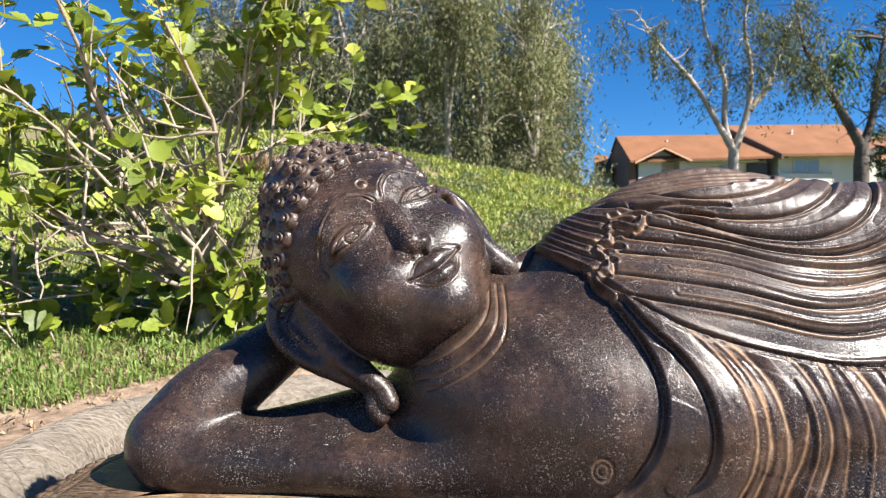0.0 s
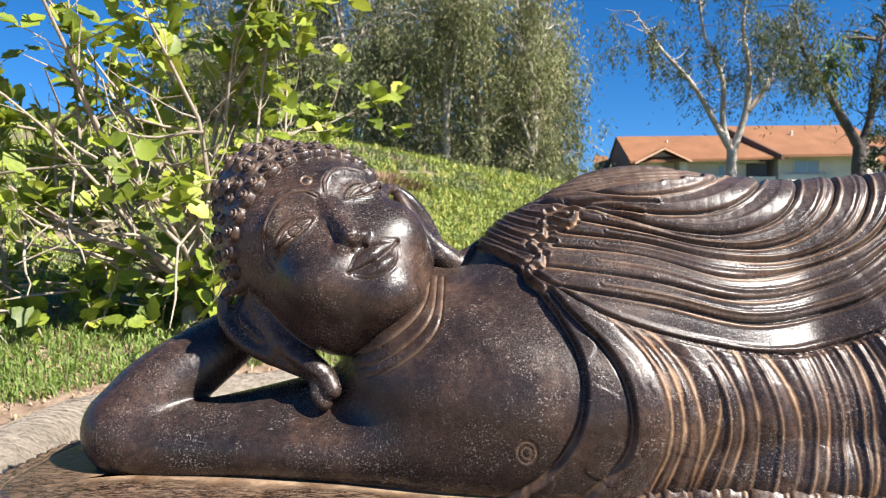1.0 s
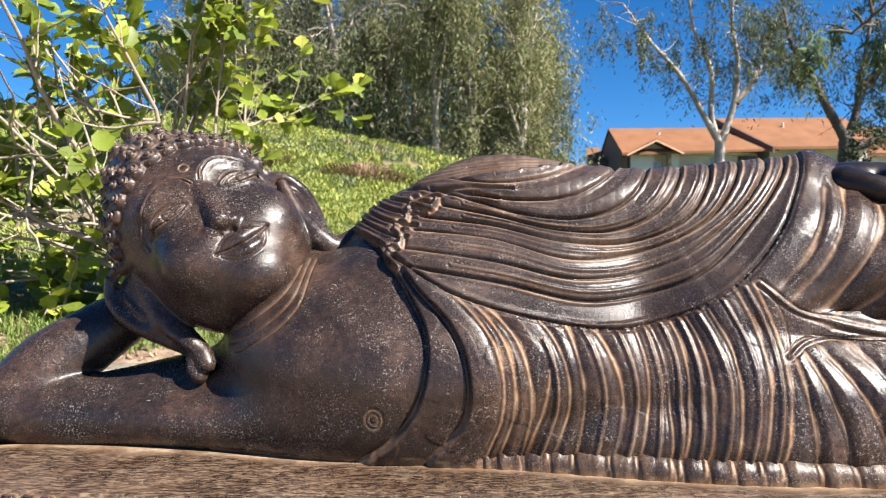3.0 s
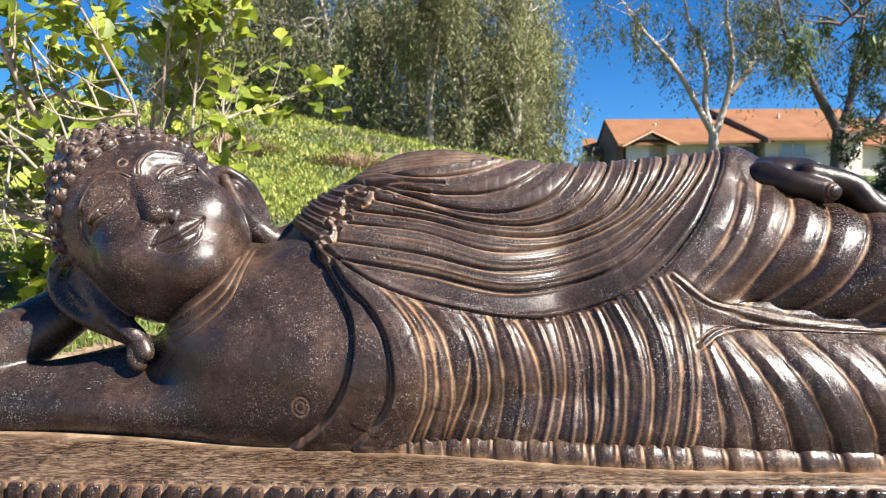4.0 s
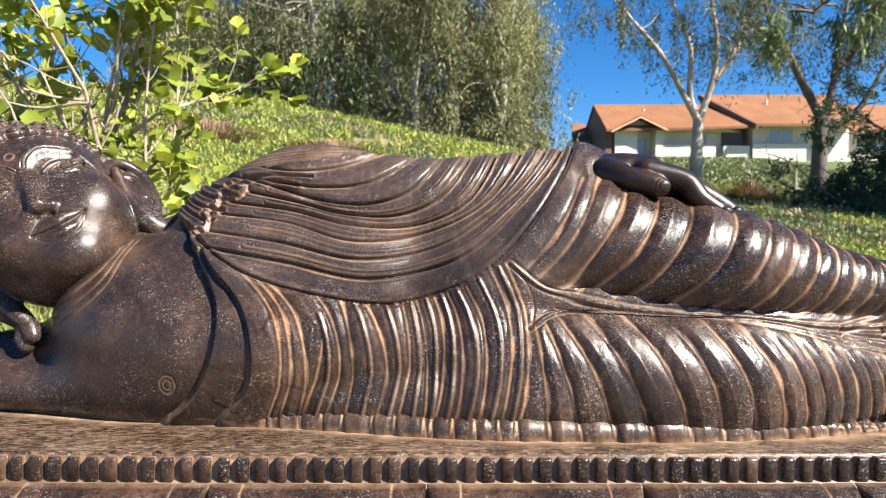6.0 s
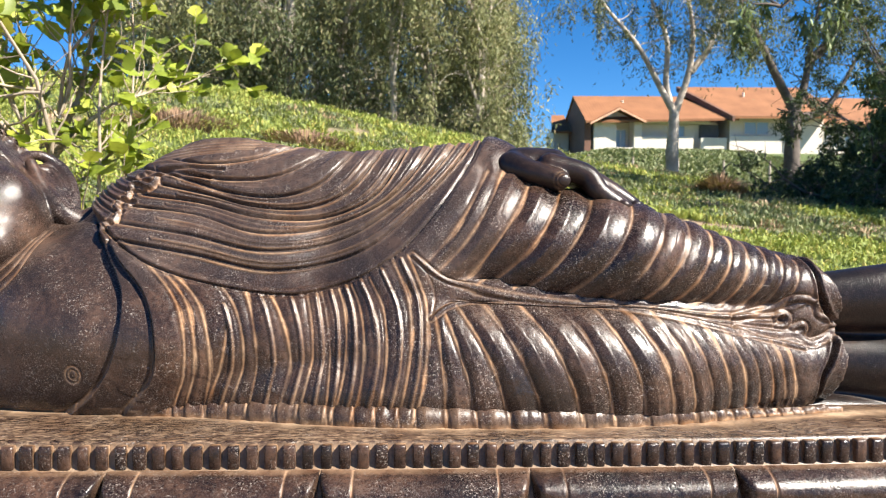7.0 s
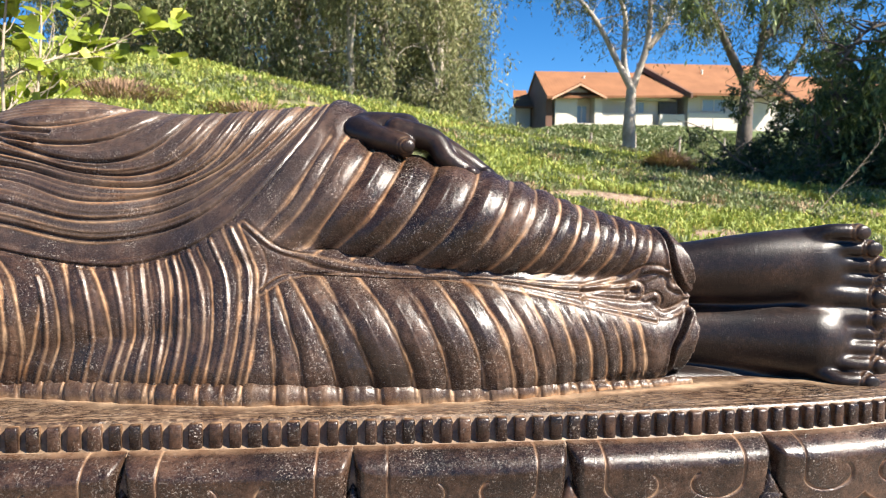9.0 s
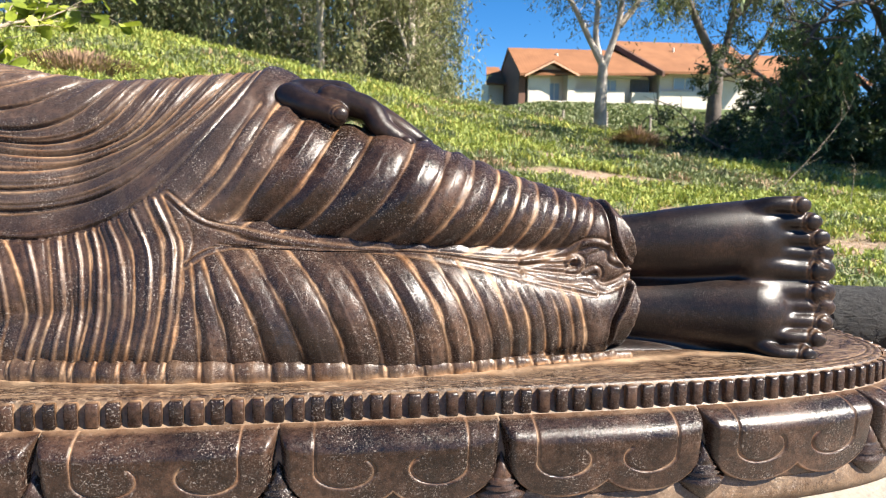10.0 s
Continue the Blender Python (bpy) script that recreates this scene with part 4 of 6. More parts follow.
def rim_even(count, grow=0.0):
    pts = [rim(2 * math.pi * i / 4000, grow) for i in range(4000)]
    run = [0.0]
    for a, b in zip(pts, pts[1:] + pts[:1]):
        run.append(run[-1] + (b - a).length)
    out, j = [], 0
    for k in range(count):
        s = run[-1] * k / count
        while run[j + 1] < s:
            j += 1
        p, q = pts[j], pts[(j + 1) % 4000]
        out.append((p.lerp(q, (s - run[j]) / max(1e-9, run[j + 1] - run[j])), (pts[(j + 30) % 4000] - pts[j - 30]).normalized()))
    return out, run[-1]


_FINE, _RUN = rim_even(2000)


def build_plinth():
    plinth = new("lotus_plinth")
    N = 400
    ring, _ = rim_even(N)
    # profile: (how far out, z)
    prof = [(-0.175 + 0.0072 * k, 0.2750) for k in range(20)] + [(-0.030, 0.2750), (-0.0285, 0.2728), (-0.027, 0.2750), (-0.020, 0.2750), (-0.0185, 0.2728), (-0.017, 0.2750), (-0.012, 0.2745), (-0.010, 0.2735), (-0.009, 0.271),
            (-0.006, 0.267), (-0.003, 0.245), (0.010, 0.240), (0.024, 0.205), (0.020, 0.165), (0.028, 0.150), (0.034, 0.132), (0.034, 0.118)]
    verts, faces = [], []
    for out, z in prof:
        for p, t in ring:
            verts.append(Vector((p.x, p.y, z)) + Vector((t.y, -t.x, 0)) * out)
    for i in range(len(prof) - 1):
        for k in range(N):
            a, b = i * N + k, i * N + (k + 1) % N
            faces.append((b, a, a + N, b + N))
    faces.append(tuple(range(N)))
    faces.append(tuple(reversed(range((len(prof) - 1) * N, len(prof) * N))))
    body = link_mesh("body", verts, faces, STONE_DUSTY, plinth)
    keep = [0.0] * 21 + [0.5, 0.0, 0.0, 0.5, 0.0, 0.0, 0.0] + [0.3, 0.6, 0.65, 0.55, 0.15, 0.15, 0.25, 0.35, 0.5]
    at = body.data.attributes.new("dust", "FLOAT", "POINT")
    kept = np.repeat(np.array(keep, np.float32), N)
    xy = np.array([(v.x, v.y) for v in verts])
    hem = np.array([(-0.36, 0.850), (-0.20, 0.836), (-0.05, 0.812), (0.10, 0.780), (0.235, 0.768), (0.40, 0.734), (0.55, 0.701), (0.70, 0.687), (0.85, 0.684), (1.07, 0.700), (1.30, 0.742), (1.36, 0.760), (1.50, 0.735)]) - np.array((0.0, 0.017))
    gap = np.full(len(xy), 1.0)
    for a, b in zip(hem, hem[1:]):
        e = b - a
        h = np.clip(((xy - a) @ e) / (e @ e), 0, 1)
        gap = np.minimum(gap, np.linalg.norm(xy - a - h[:, None] * e, axis=1))
    flat = np.arange(len(xy)) < 26 * N
    kept = np.where(flat, np.maximum(kept, 0.95 * np.exp(-(gap / (0.013 + 0.004 * np.sin(xy[:, 0] * 31) + 0.003 * np.sin(xy[:, 0] * 83))) ** 2)), kept)
    at.data.foreach_set("value", kept.astype(np.float32))
    # row of blocks under the rim
    _, total = rim_even(4)
    count = round(total / 0.02286)
    places, _ = rim_even(count)
    rnd = random.Random(3)
    shapes = []
    for s in range(4):
        bm = bmesh.new()
        w, h = 0.0069 + 0.0004 * s, 0.0145
        vs = []
        for z, g in ((-h, 0.9), (-h * 0.85, 1.0), (h * 0.80, 0.98), (h, 0.86)):
            row = []
            for k in range(9):
                a = math.pi * k / 8
                sq = 0.32
                row.append(bm.verts.new((g * w * math.copysign(abs(math.cos(a)) ** sq, math.cos(a)) + rnd.uniform(-3e-4, 3e-4), -g * 0.0105 * math.sin(a) ** sq + rnd.uniform(-3e-4, 3e-4), z)))
            vs.append(row)
        for i in range(3):
            for k in range(8):
                bm.faces.new((vs[i][k], vs[i][k + 1], vs[i + 1][k + 1], vs[i + 1][k]))
        bm.faces.new(vs[3])
        bm.faces.new(vs[0][::-1])
        ob = part("block", bm, STONE, plinth, smooth=True)
        ob.data.attributes.new("dust", "FLOAT", "POINT").data.foreach_set("value", [0.60 * (abs(v.co.x) > 0.80 * w and v.co.y > -0.0060) for v in ob.data.vertices])
        shapes.append(ob.data)
        bpy.data.objects.remove(ob)
    for i, (p, t) in enumerate(places):
        ob = new("block", shapes[rnd.randrange(4)])
        ob.parent = plinth
        out = Vector((t.y, -t.x, 0))
        ob.matrix_basis = Matrix.Translation(Vector((p.x, p.y, 0.2575)) + out * -0.007) @ Matrix.Rotation(math.atan2(t.y, t.x), 4, "Z")
    # broad petals below, each with two scrolls and a double lobe cut into it
    pet = round(total / 0.2593)
    meet = next(k / 2000 for k, (p, _) in enumerate(_FINE) if k > 1000 and p.x > 1.040) * total
    for i in range(pet):
        verts, faces, dust = [], [], []
        s0 = (meet + total * (i + 0.5) / pet) % total
        W, Hh = 0.5 * total / pet + 0.0008, 0.106
        nu, nv = (210, 72) if _FINE[round(s0 / total * 2000) % 2000][0].y < 0.80 and _FINE[round(s0 / total * 2000) % 2000][0].x > 0.0 else (60, 24)
        for b in range(nv + 1):
            for a in range(nu + 1):
                u, v = 2 * a / nu - 1, b / nv
                corner = max(0, (abs(u) - 0.28) / 0.72)
                low = Hh * (0.30 + 0.70 * math.sqrt(1 - corner ** 2.5 * 0.99))
                x, drop = u * W * (1 - 0.02 * v), v * low
                lift = math.sqrt(1 - (1 - v / 0.26) ** 2) if v < 0.26 else 1 - 0.16 * (v - 0.26) - 0.45 * max(0, (v - 0.86) / 0.14) ** 2
                bulge = 0.043 * lift * math.sqrt(max(0, 1 - max(0, (abs(u) - 0.88) / 0.12) ** 2.2)) + 0.004
                # scroll: straight leg from the top, then a flat hook
                px, py = (abs(u) - 0.42) * W / 0.034, (drop - 0.44 * Hh) / 0.020
                if py <= 0 and px >= 0:
                    d1 = abs(px - 1) * 0.034
                elif py > 0 or (px < 0 and math.atan2(-py, -px) < 0.75):
                    d1 = abs(math.hypot(px, py) - 1) * 0.022
                else:
                    d1 = 1.0
                line = math.exp(-(d1 / 0.0014) ** 2) if v < 0.80 else 0.0
                lobe = (v - 0.90 + 0.20 * math.exp(-abs(u) / 0.17)) * low
                edge = math.exp(-(lobe / 0.0016) ** 2) * (abs(u) < 0.86)
                bulge -= 0.0030 * line + 0.0060 * min(1.0, max(0.0, lobe / 0.0025)) * min(1.0, max(0.0, (0.96 - abs(u)) / 0.06)) - 0.0010 * edge
                verts.append((x, -bulge, -drop))
                worn = 0.5 + 0.5 * math.sin(i * 3.7 + 9 * u + 5 * v)
                dust.append(min(1, line * (0.45 + 0.5 * worn) + edge * (0.4 + 0.5 * worn) + max(0, abs(u) - 0.95) * 7 * worn + max(0, 0.028 - v) * 18))
        for b in range(nv):
            for a in range(nu):
                k = b * (nu + 1) + a
                faces.append((k, k + nu + 1, k + nu + 2, k + 1))
        # bend the petal along the outline
        ob = link_mesh("petal", bend(verts, s0, total), faces, STONE_PETAL, plinth)
        at = ob.data.attributes.new("dust", "FLOAT", "POINT")
        at.data.foreach_set("value", dust)
    # small pointed tips where two petals meet
    bm = bmesh.new()
    rows = []
    for z, w, d in ((0.034, 0.002, 0.008), (0.020, 0.008, 0.018), (0.008, 0.017, 0.023), (0.004, 0.021, 0.021), (0.002, 0.024, 0.026), (-0.003, 0.022, 0.022), (-0.005, 0.028, 0.029),
                    (-0.010, 0.025, 0.023), (-0.013, 0.036, 0.030), (-0.024, 0.030, 0.028), (-0.040, 0.012, 0.018)):
        rows.append([bm.verts.new((w * math.cos(math.pi * j / 10), -d * math.sin(math.pi * j / 10), z)) for j in range(11)])
    for a, b in zip(rows, rows[1:]):
        for j in range(10):
            bm.faces.new((a[j], b[j], b[j + 1], a[j + 1]))
    tip = part("petal_tip", bm, STONE_PETAL, plinth, smooth=True)
    tip_mesh = tip.data
    bpy.data.objects.remove(tip)
    for i in range(pet):
        p, t = _FINE[round((meet / total + i / pet) * 2000) % 2000]
        ob = new("petal_tip", tip_mesh)
        ob.parent = plinth
        ob.matrix_basis = Matrix.Translation(Vector((p.x, p.y, 0.172)) + Vector((t.y, -t.x, 0)) * 0.016) @ Matrix.Rotation(math.atan2(t.y, t.x), 4, "Z")
    return tagged(plinth, "long oval dark stone plinth with broad carved petals", "plinth")


def bend(verts, s0, total):
    out = []
    for x, y, z in verts:
        k = (s0 + x) / total * 2000
        p, t = _FINE[int(k) % 2000]
        q, _ = _FINE[(int(k) + 1) % 2000]
        p = p.lerp(q, k - int(k))
        out.append(Vector((p.x, p.y, 0.243 + z)) + Vector((t.y, -t.x, 0)) * (-y - 0.006))
    return out


plinth = build_plinth()


# ---- ground ----
def lattice(x, y, seed=0):
    """Smooth random values from 0 to 1 over the plane."""
    x, y = np.asarray(x, float), np.asarray(y, float)
    i, j = np.floor(x).astype(np.int64), np.floor(y).astype(np.int64)
    f, g = x - i, y - j
    f, g = f * f * (3 - 2 * f), g * g * (3 - 2 * g)

    def at(a, b):
        v = np.sin(a * 127.1 + b * 311.7 + seed * 74.7) * 43758.5453
        return v - np.floor(v)
    return (at(i, j) * (1 - f) + at(i + 1, j) * f) * (1 - g) + (at(i, j + 1) * (1 - f) + at(i + 1, j + 1) * f) * g


def cloudy(x, y, seed=0):
    return 0.55 * lattice(x, y, seed) + 0.28 * lattice(2.1 * x, 2.1 * y, seed + 1) + 0.17 * lattice(4.3 * x, 4.3 * y, seed + 2)


def ground_z(x, y):
    """Flat round the plinth, a bank behind it that falls off to the right, then the land up to the house."""
    x, y = np.asarray(x, float), np.asarray(y, float)
    s = np.clip((y - 2.6) / 12.5, 0, 1)
    s = s * s * (3 - 2 * s) * 0.5 + s * 0.5
    high = np.interp(x, [-30, -7, -2.5, 0, 3.0, 6, 9, 14, 40], [3.6, 3.3, 2.9, 2.35, 1.80, 1.25, 0.85, 0.6, 0.6])
    far = np.clip((y - 18) / 32, 0, 1)
    land = np.interp(x, [-20, 0, 14], [1.0, 2.0, 4.6])
    z = s * high + far * far * (3 - 2 * far) * np.maximum(0, land - high)
    rise = np.clip((y - 2.05) / 1.0, 0, 1)
    rise = rise * rise * (3 - 2 * rise) * np.clip((-0.1 - x) / 0.8, 0, 1) * (1 - np.clip((y - 4) / 6, 0, 1))
    z = z + 0.19 * rise
    return z + 0.16 * s * (cloudy(x * 1.1, y * 1.1, 5) - 0.5) + 0.03 * (lattice(x * 3, y * 3, 9) - 0.5) * np.clip((y - 1.6) / 1.0, 0, 1)


SOIL = ((3.2, 7.3, 0.45), (3.0, 6.2, 0.55), (3.95, 6.0, 0.60), (4.5, 5.8, 0.45), (5.7, 6.5, 0.60), (3.3, 8.5, 0.40), (3.2, 4.6, 0.30))


def bare(x, y):
    """Where the bank shows its soil: worn patches on the right, scattered gaps elsewhere."""
    loose = cloudy(x * 0.75 + 3.1, y * 0.55, 21) * 0.6 + cloudy(x * 2.3, y * 1.7, 31) * 0.4
    worn = 0.78 * loose + 0.34 * sum(np.exp(-((x - a) / r) ** 2 - ((y - b) / (0.75 * r)) ** 2) for a, b, r in SOIL)
    side = np.clip((x - 0.4) / 1.0, 0, 1)
    return loose * (1 - side) + worn * side


def build_ground():
    u = np.linspace(-1, 1, 221)
    xs = 0.6 + 9 * u + 2500 * np.sign(u) * np.abs(u) ** 9
    w = np.linspace(-1, 1, 251)
    ys = 4 + 12 * w + 2500 * np.sign(w) * np.abs(w) ** 9
    X, Y = np.meshgrid(xs, ys)
    Z = ground_z(X, Y)
    v = np.stack([X.ravel(), Y.ravel(), Z.ravel()], 1)
    i = np.arange(len(ys) - 1)[:, None] * len(xs) + np.arange(len(xs) - 1)[None]
    i = i.ravel()
    f = np.stack([i, i + 1, i + 1 + len(xs), i + len(xs)], 1)

    def soil(node, bsdf, link):
        co = node("TexCoord").outputs["Object"]
        b = noise_at(node, 14, 8, 0.7, co)
        c = ramp(node, b, [(0.3, (0.10, 0.062, 0.038)), (0.5, (0.24, 0.162, 0.108)), (0.7, (0.40, 0.30, 0.22))])
        g = ramp(node, noise_at(node, 11, 5, 0.7, co), [(0.3, (0.035, 0.055, 0.014)), (0.7, (0.13, 0.17, 0.04))])
        cover = node("Attribute", attribute_name="cover").outputs["Fac"]
        link(mix(node, cover, c, g), bsdf.inputs["Base Color"])
        bsdf.inputs["Roughness"].default_value = 0.95
        link(bump(node, b, 0.02), bsdf.inputs["Normal"])
    ob = link_mesh("ground", v, f, material("soil", soil))
    at = ob.data.attributes.new("cover", "FLOAT", "POINT")
    cover = np.clip((np.where(v[:, 0] > 1.2, 0.585, 0.74) - bare(v[:, 0], v[:, 1])) * 6, 0, 1) * np.clip((v[:, 1] - np.interp(v[:, 0], [-0.6, 0.8, 2.2], [2.8, 2.2, 1.85])) / 0.4, 0, 1)
    cover = np.maximum(cover, np.clip((v[:, 1] - 16) / 2, 0, 1))
    at.data.foreach_set("value", cover.astype(np.float32))
    return tagged(ob, "tan soil bank with patches of low green growth", "ground", kind="structure")


def leaf_material(name, dark, light, yellow=None, through=0.35, rough=0.65, single=False, glow=(0.30, 0.36, 0.03), gloss=0.5):
    def build(node, bsdf, link):
        isl = node("ObjectInfo").outputs["Random"] if single else node("NewGeometry").outputs["Random Per Island"]
        stops = [(0.0, dark), (0.75, light)] + ([(0.97, yellow)] if yellow else [])
        c = ramp(node, isl, stops)
        n = noise_at(node, 60, 3)
        c = mix(node, 0.35, c, ramp(node, n, [(0.3, tuple(v * 0.6 for v in dark)), (0.7, light)]))
        link(c, bsdf.inputs["Base Color"])
        bsdf.inputs["Roughness"].default_value = rough
        bsdf.inputs["Specular IOR Level"].default_value = gloss
        if through:
            t = node("BsdfTranslucent", {"Color": mix(node, 0.5, c, glow)})
            m = node("MixShader", {0: through})
            out = [n for n in bsdf.id_data.nodes if n.type == "OUTPUT_MATERIAL"][0]
            link(bsdf.outputs[0], m.inputs[1])
            link(t.outputs[0], m.inputs[2])
            link(m.outputs[0], out.inputs[0])
    return material(name, build)


def blades(name, label, x, y, z, high, wide, mat, lean=0.5, seed=0, droop=0.0):
    """One mesh of many bent blades of three faces."""
    rng = np.random.default_rng(seed)
    n = len(x)
    a = rng.uniform(0, 2 * np.pi, n)
    tilt = rng.uniform(0.05, lean, n)
    root = np.stack([x, y, z], 1)
    out = np.stack([np.cos(a), np.sin(a), np.zeros(n)], 1)
    b = a + rng.uniform(0.6, 2.5, n)
    side = np.stack([np.cos(b), np.sin(b), np.zeros(n)], 1) * wide[:, None]
    up = np.array((0, 0, 1.0))
    mid = root + out * (high * tilt * 0.45)[:, None] + up * (high * 0.55)[:, None]
    tip = root + out * (high * tilt * 1.3)[:, None] + up * (high * (1 - 0.4 * tilt - droop))[:, None]
    v = np.stack([root - side * 0.6, root + side * 0.6, mid + side, mid - side, tip], 1).reshape(-1, 3)
    k = np.arange(n)[:, None] * 5
    tris = np.concatenate([k + [0, 1, 2], k + [0, 2, 3], k + [3, 2, 4]])
    ob = link_mesh(name, v, tris, mat, smooth=False)
    return tagged(ob, label, kind="stuff")


GRASS = leaf_material("lawn_blades", (0.085, 0.15, 0.028), (0.27, 0.38, 0.085), (0.44, 0.40, 0.17))
COVER = leaf_material("bank_leaves", (0.085, 0.110, 0.048), (0.25, 0.285, 0.125), (0.42, 0.36, 0.20), 0.25, 0.7, False, (0.16, 0.24, 0.05))
COVER_YELLOW = leaf_material("bank_leaves_sunlit", (0.17, 0.215, 0.045), (0.40, 0.45, 0.10), (0.55, 0.40, 0.11), 0.25, 0.7, False, (0.24, 0.30, 0.04))
STRAW = leaf_material("dry_straw", (0.20, 0.12, 0.065), (0.46, 0.33, 0.20), None, 0.1, 0.8)


def build_cover():
    rng = np.random.default_rng(11)
    # lawn between the roll of straw and the bush
    n = 60000
    x, y = rng.uniform(-4.2, 0.2, n), rng.uniform(2.05, 4.3, n)
    front = np.interp(x, [-4.2, -2.2, -1.45, -1.0, -0.5, 0.2], [1.9, 2.0, 2.25, 2.55, 2.75, 2.85])
    thin = cloudy(x * 2.5, y * 2.5, 3) + np.clip((y - 3.4) * 0.5, 0, 1)
    ok = (y > front + 0.10 * (lattice(x * 6, y * 6, 4) - 0.5)) & (thin < 0.84) & (y < np.interp(x, [-4.2, -1.6, -1.2, -0.7], [3.0, 2.85, 2.95, 4.3]) + 0.25 * lattice(x * 5, y * 5, 8))
    x, y = x[ok], y[ok]
    blades("lawn_grass", "short bright green lawn grass before the bush", x, y, ground_z(x, y), rng.uniform(0.03, 0.075, len(x)), rng.uniform(0.0022, 0.0042, len(x)), GRASS, 0.9, 1)
    # ground cover over the bank: small mounds of short leaves, finer where near
    for seed, mat, lo, hi, n in ((12, COVER, 0.0, 0.56, 14000), (13, COVER_YELLOW, 0.46, 1.0, 9000), (14, STRAW, 0.0, 0.52, 2600)):
        rng = np.random.default_rng(seed)
        d = 2.6 * (19 / 2.6) ** rng.uniform(0, 1, n) ** 0.72
        a = rng.uniform(radians(-44), radians(46), n)
        x, y = 0.5 + d * np.sin(a), d * np.cos(a)
        clump = cloudy(x * 2.8, y * 2.2, 41)
        tint = cloudy(x * 0.9, y * 0.8, 17) + np.clip(0.16 - 0.045 * x, -0.30, 0.25) * np.clip((y - 4) / 5, 0, 1)
        start = np.interp(x, [-3, -0.6, 0.5, 2.2, 4], [4.2, 3.3, 2.2, 1.85, 1.75])
        ok = (y > start) & (bare(x, y) < np.where(x > 1.2, 0.555, 0.66)) & (clump > 0.28) & (tint >= lo) & (tint < hi) & (y < 17.5)
        x, y, d, clump = x[ok], y[ok], d[ok], clump[ok]
        per = 32
        wide = (0.028 + 0.0125 * d) * rng.uniform(0.6, 1.3, len(x))
        own = np.repeat(np.arange(len(x)), per)
        q, b = np.sqrt(rng.uniform(0, 1, len(own))), rng.uniform(0, 2 * np.pi, len(own))
        px, py = x[own] + wide[own] * q * np.cos(b), y[own] + wide[own] * q * np.sin(b)
        swell = wide[own] * (0.15 + 1.0 * np.clip(clump[own] - 0.28, 0, 0.5)) * (1 - q * q)
        size = (0.015 + 0.0062 * d[own]) * rng.uniform(0.6, 1.5, len(own))
        blades("ground_cover", "dry pale stems among the growth on the bank" if mat is STRAW else "low bright green ground cover growing over the bank", px, py, ground_z(px, py) + swell * rng.uniform(0.4, 1.0, len(own)), size, size * rng.uniform(0.07, 0.15, len(own)), mat, 1.0, seed + 30, 0.0)
    # rough growth on the far bank below the house
    rng = np.random.default_rng(19)
    n = 48000
    x, y = rng.uniform(0, 22, n), rng.uniform(15.5, 48, n)
    blades("ground_cover", "rough green growth on the far bank below the house", x, y, ground_z(x, y), rng.uniform(0.12, 0.40, n), rng.uniform(0.03, 0.09, n), COVER, 1.4, 77, 0.1)
    # dead leaves and straw on the bare soil
    rng = np.random.default_rng(5)
    n = 22000
    x, y = rng.uniform(-3.5, 5.5, n), 1.55 + 4.5 * rng.uniform(0, 1, n) ** 1.4
    ok = (bare(x, y) > np.where(x > 1.2, 0.45, 0.55)) | ((x < -0.3) & (y > 2.5) & (y < 3.6))
    x, y = x[ok], y[ok]
    blades("dry_litter", "dry straw and fallen leaves on bare soil", x, y, ground_z(x, y) + 0.004, rng.uniform(0.01, 0.04, len(x)), rng.uniform(0.002, 0.006, len(x)), STRAW, 2.2, 6, 0.45)


ground = build_ground()
build_cover()


# ---- slab under the plinth ----
CONCRETE = simple("pale_concrete", [(0.3, (0.24, 0.20, 0.165)), (0.7, (0.38, 0.33, 0.275))], 4, 0.9, 0.004, 12)
_bm = bmesh.new()
box(_bm, (-0.60, 0.44, -0.05), (1.95, 1.34, 0.117), 0.008)
_me = bpy.data.meshes.new("concrete_slab")
_bm.to_mesh(_me)
_bm.free()
_me.materials.append(CONCRETE)
tagged(new("concrete_slab", _me), "pale worn concrete slab under the lotus plinth", "slab")


# ---- fibre rolls behind the plinth ----
def fibre_roll(path, radius, mat, label):
    roll = new("fibre_roll")
    pts = [Vector((*q, 0)) for q in spline(path, 26)]
    rnd = random.Random(4)
    verts, faces = tube([Vector((q.x, q.y, radius * 0.93)) for q in pts], [radius * (1 + 0.03 * rnd.uniform(-1, 1)) for _ in pts], 22)
    verts = [v + 0.006 * Vector((noise.noise(v * 19), noise.noise(v * 19 + Vector((5, 0, 0))), noise.noise(v * 19 + Vector((0, 7, 0))))) for v in verts]
    ends = [tuple(range(21, -1, -1)), tuple(range(len(verts) - 22, len(verts)))]
    link_mesh("filling", verts, faces + ends, mat[0], roll)
    # the net round it
    net = Pile()
    step = 2 * math.pi / 12
    for turn in (1, -1):
        for k in range(12):
            line = []
            for i in range(0, len(pts), 2):
                d = (pts[min(i + 1, len(pts) - 1)] - pts[max(i - 1, 0)]).normalized()
                o = Vector((d.y, -d.x, 0))
                a = k * step + turn * i * 0.21
                line.append(Vector((pts[i].x, pts[i].y, radius * 0.93)) + (o * math.cos(a) + Vector((0, 0, 1)) * math.sin(a)) * (radius * 1.035))
            net.add(*tube(line, [0.0006] * len(line), 3))
    net.put("net", mat[1], roll, False)
    return tagged(roll, label, "fibre roll")


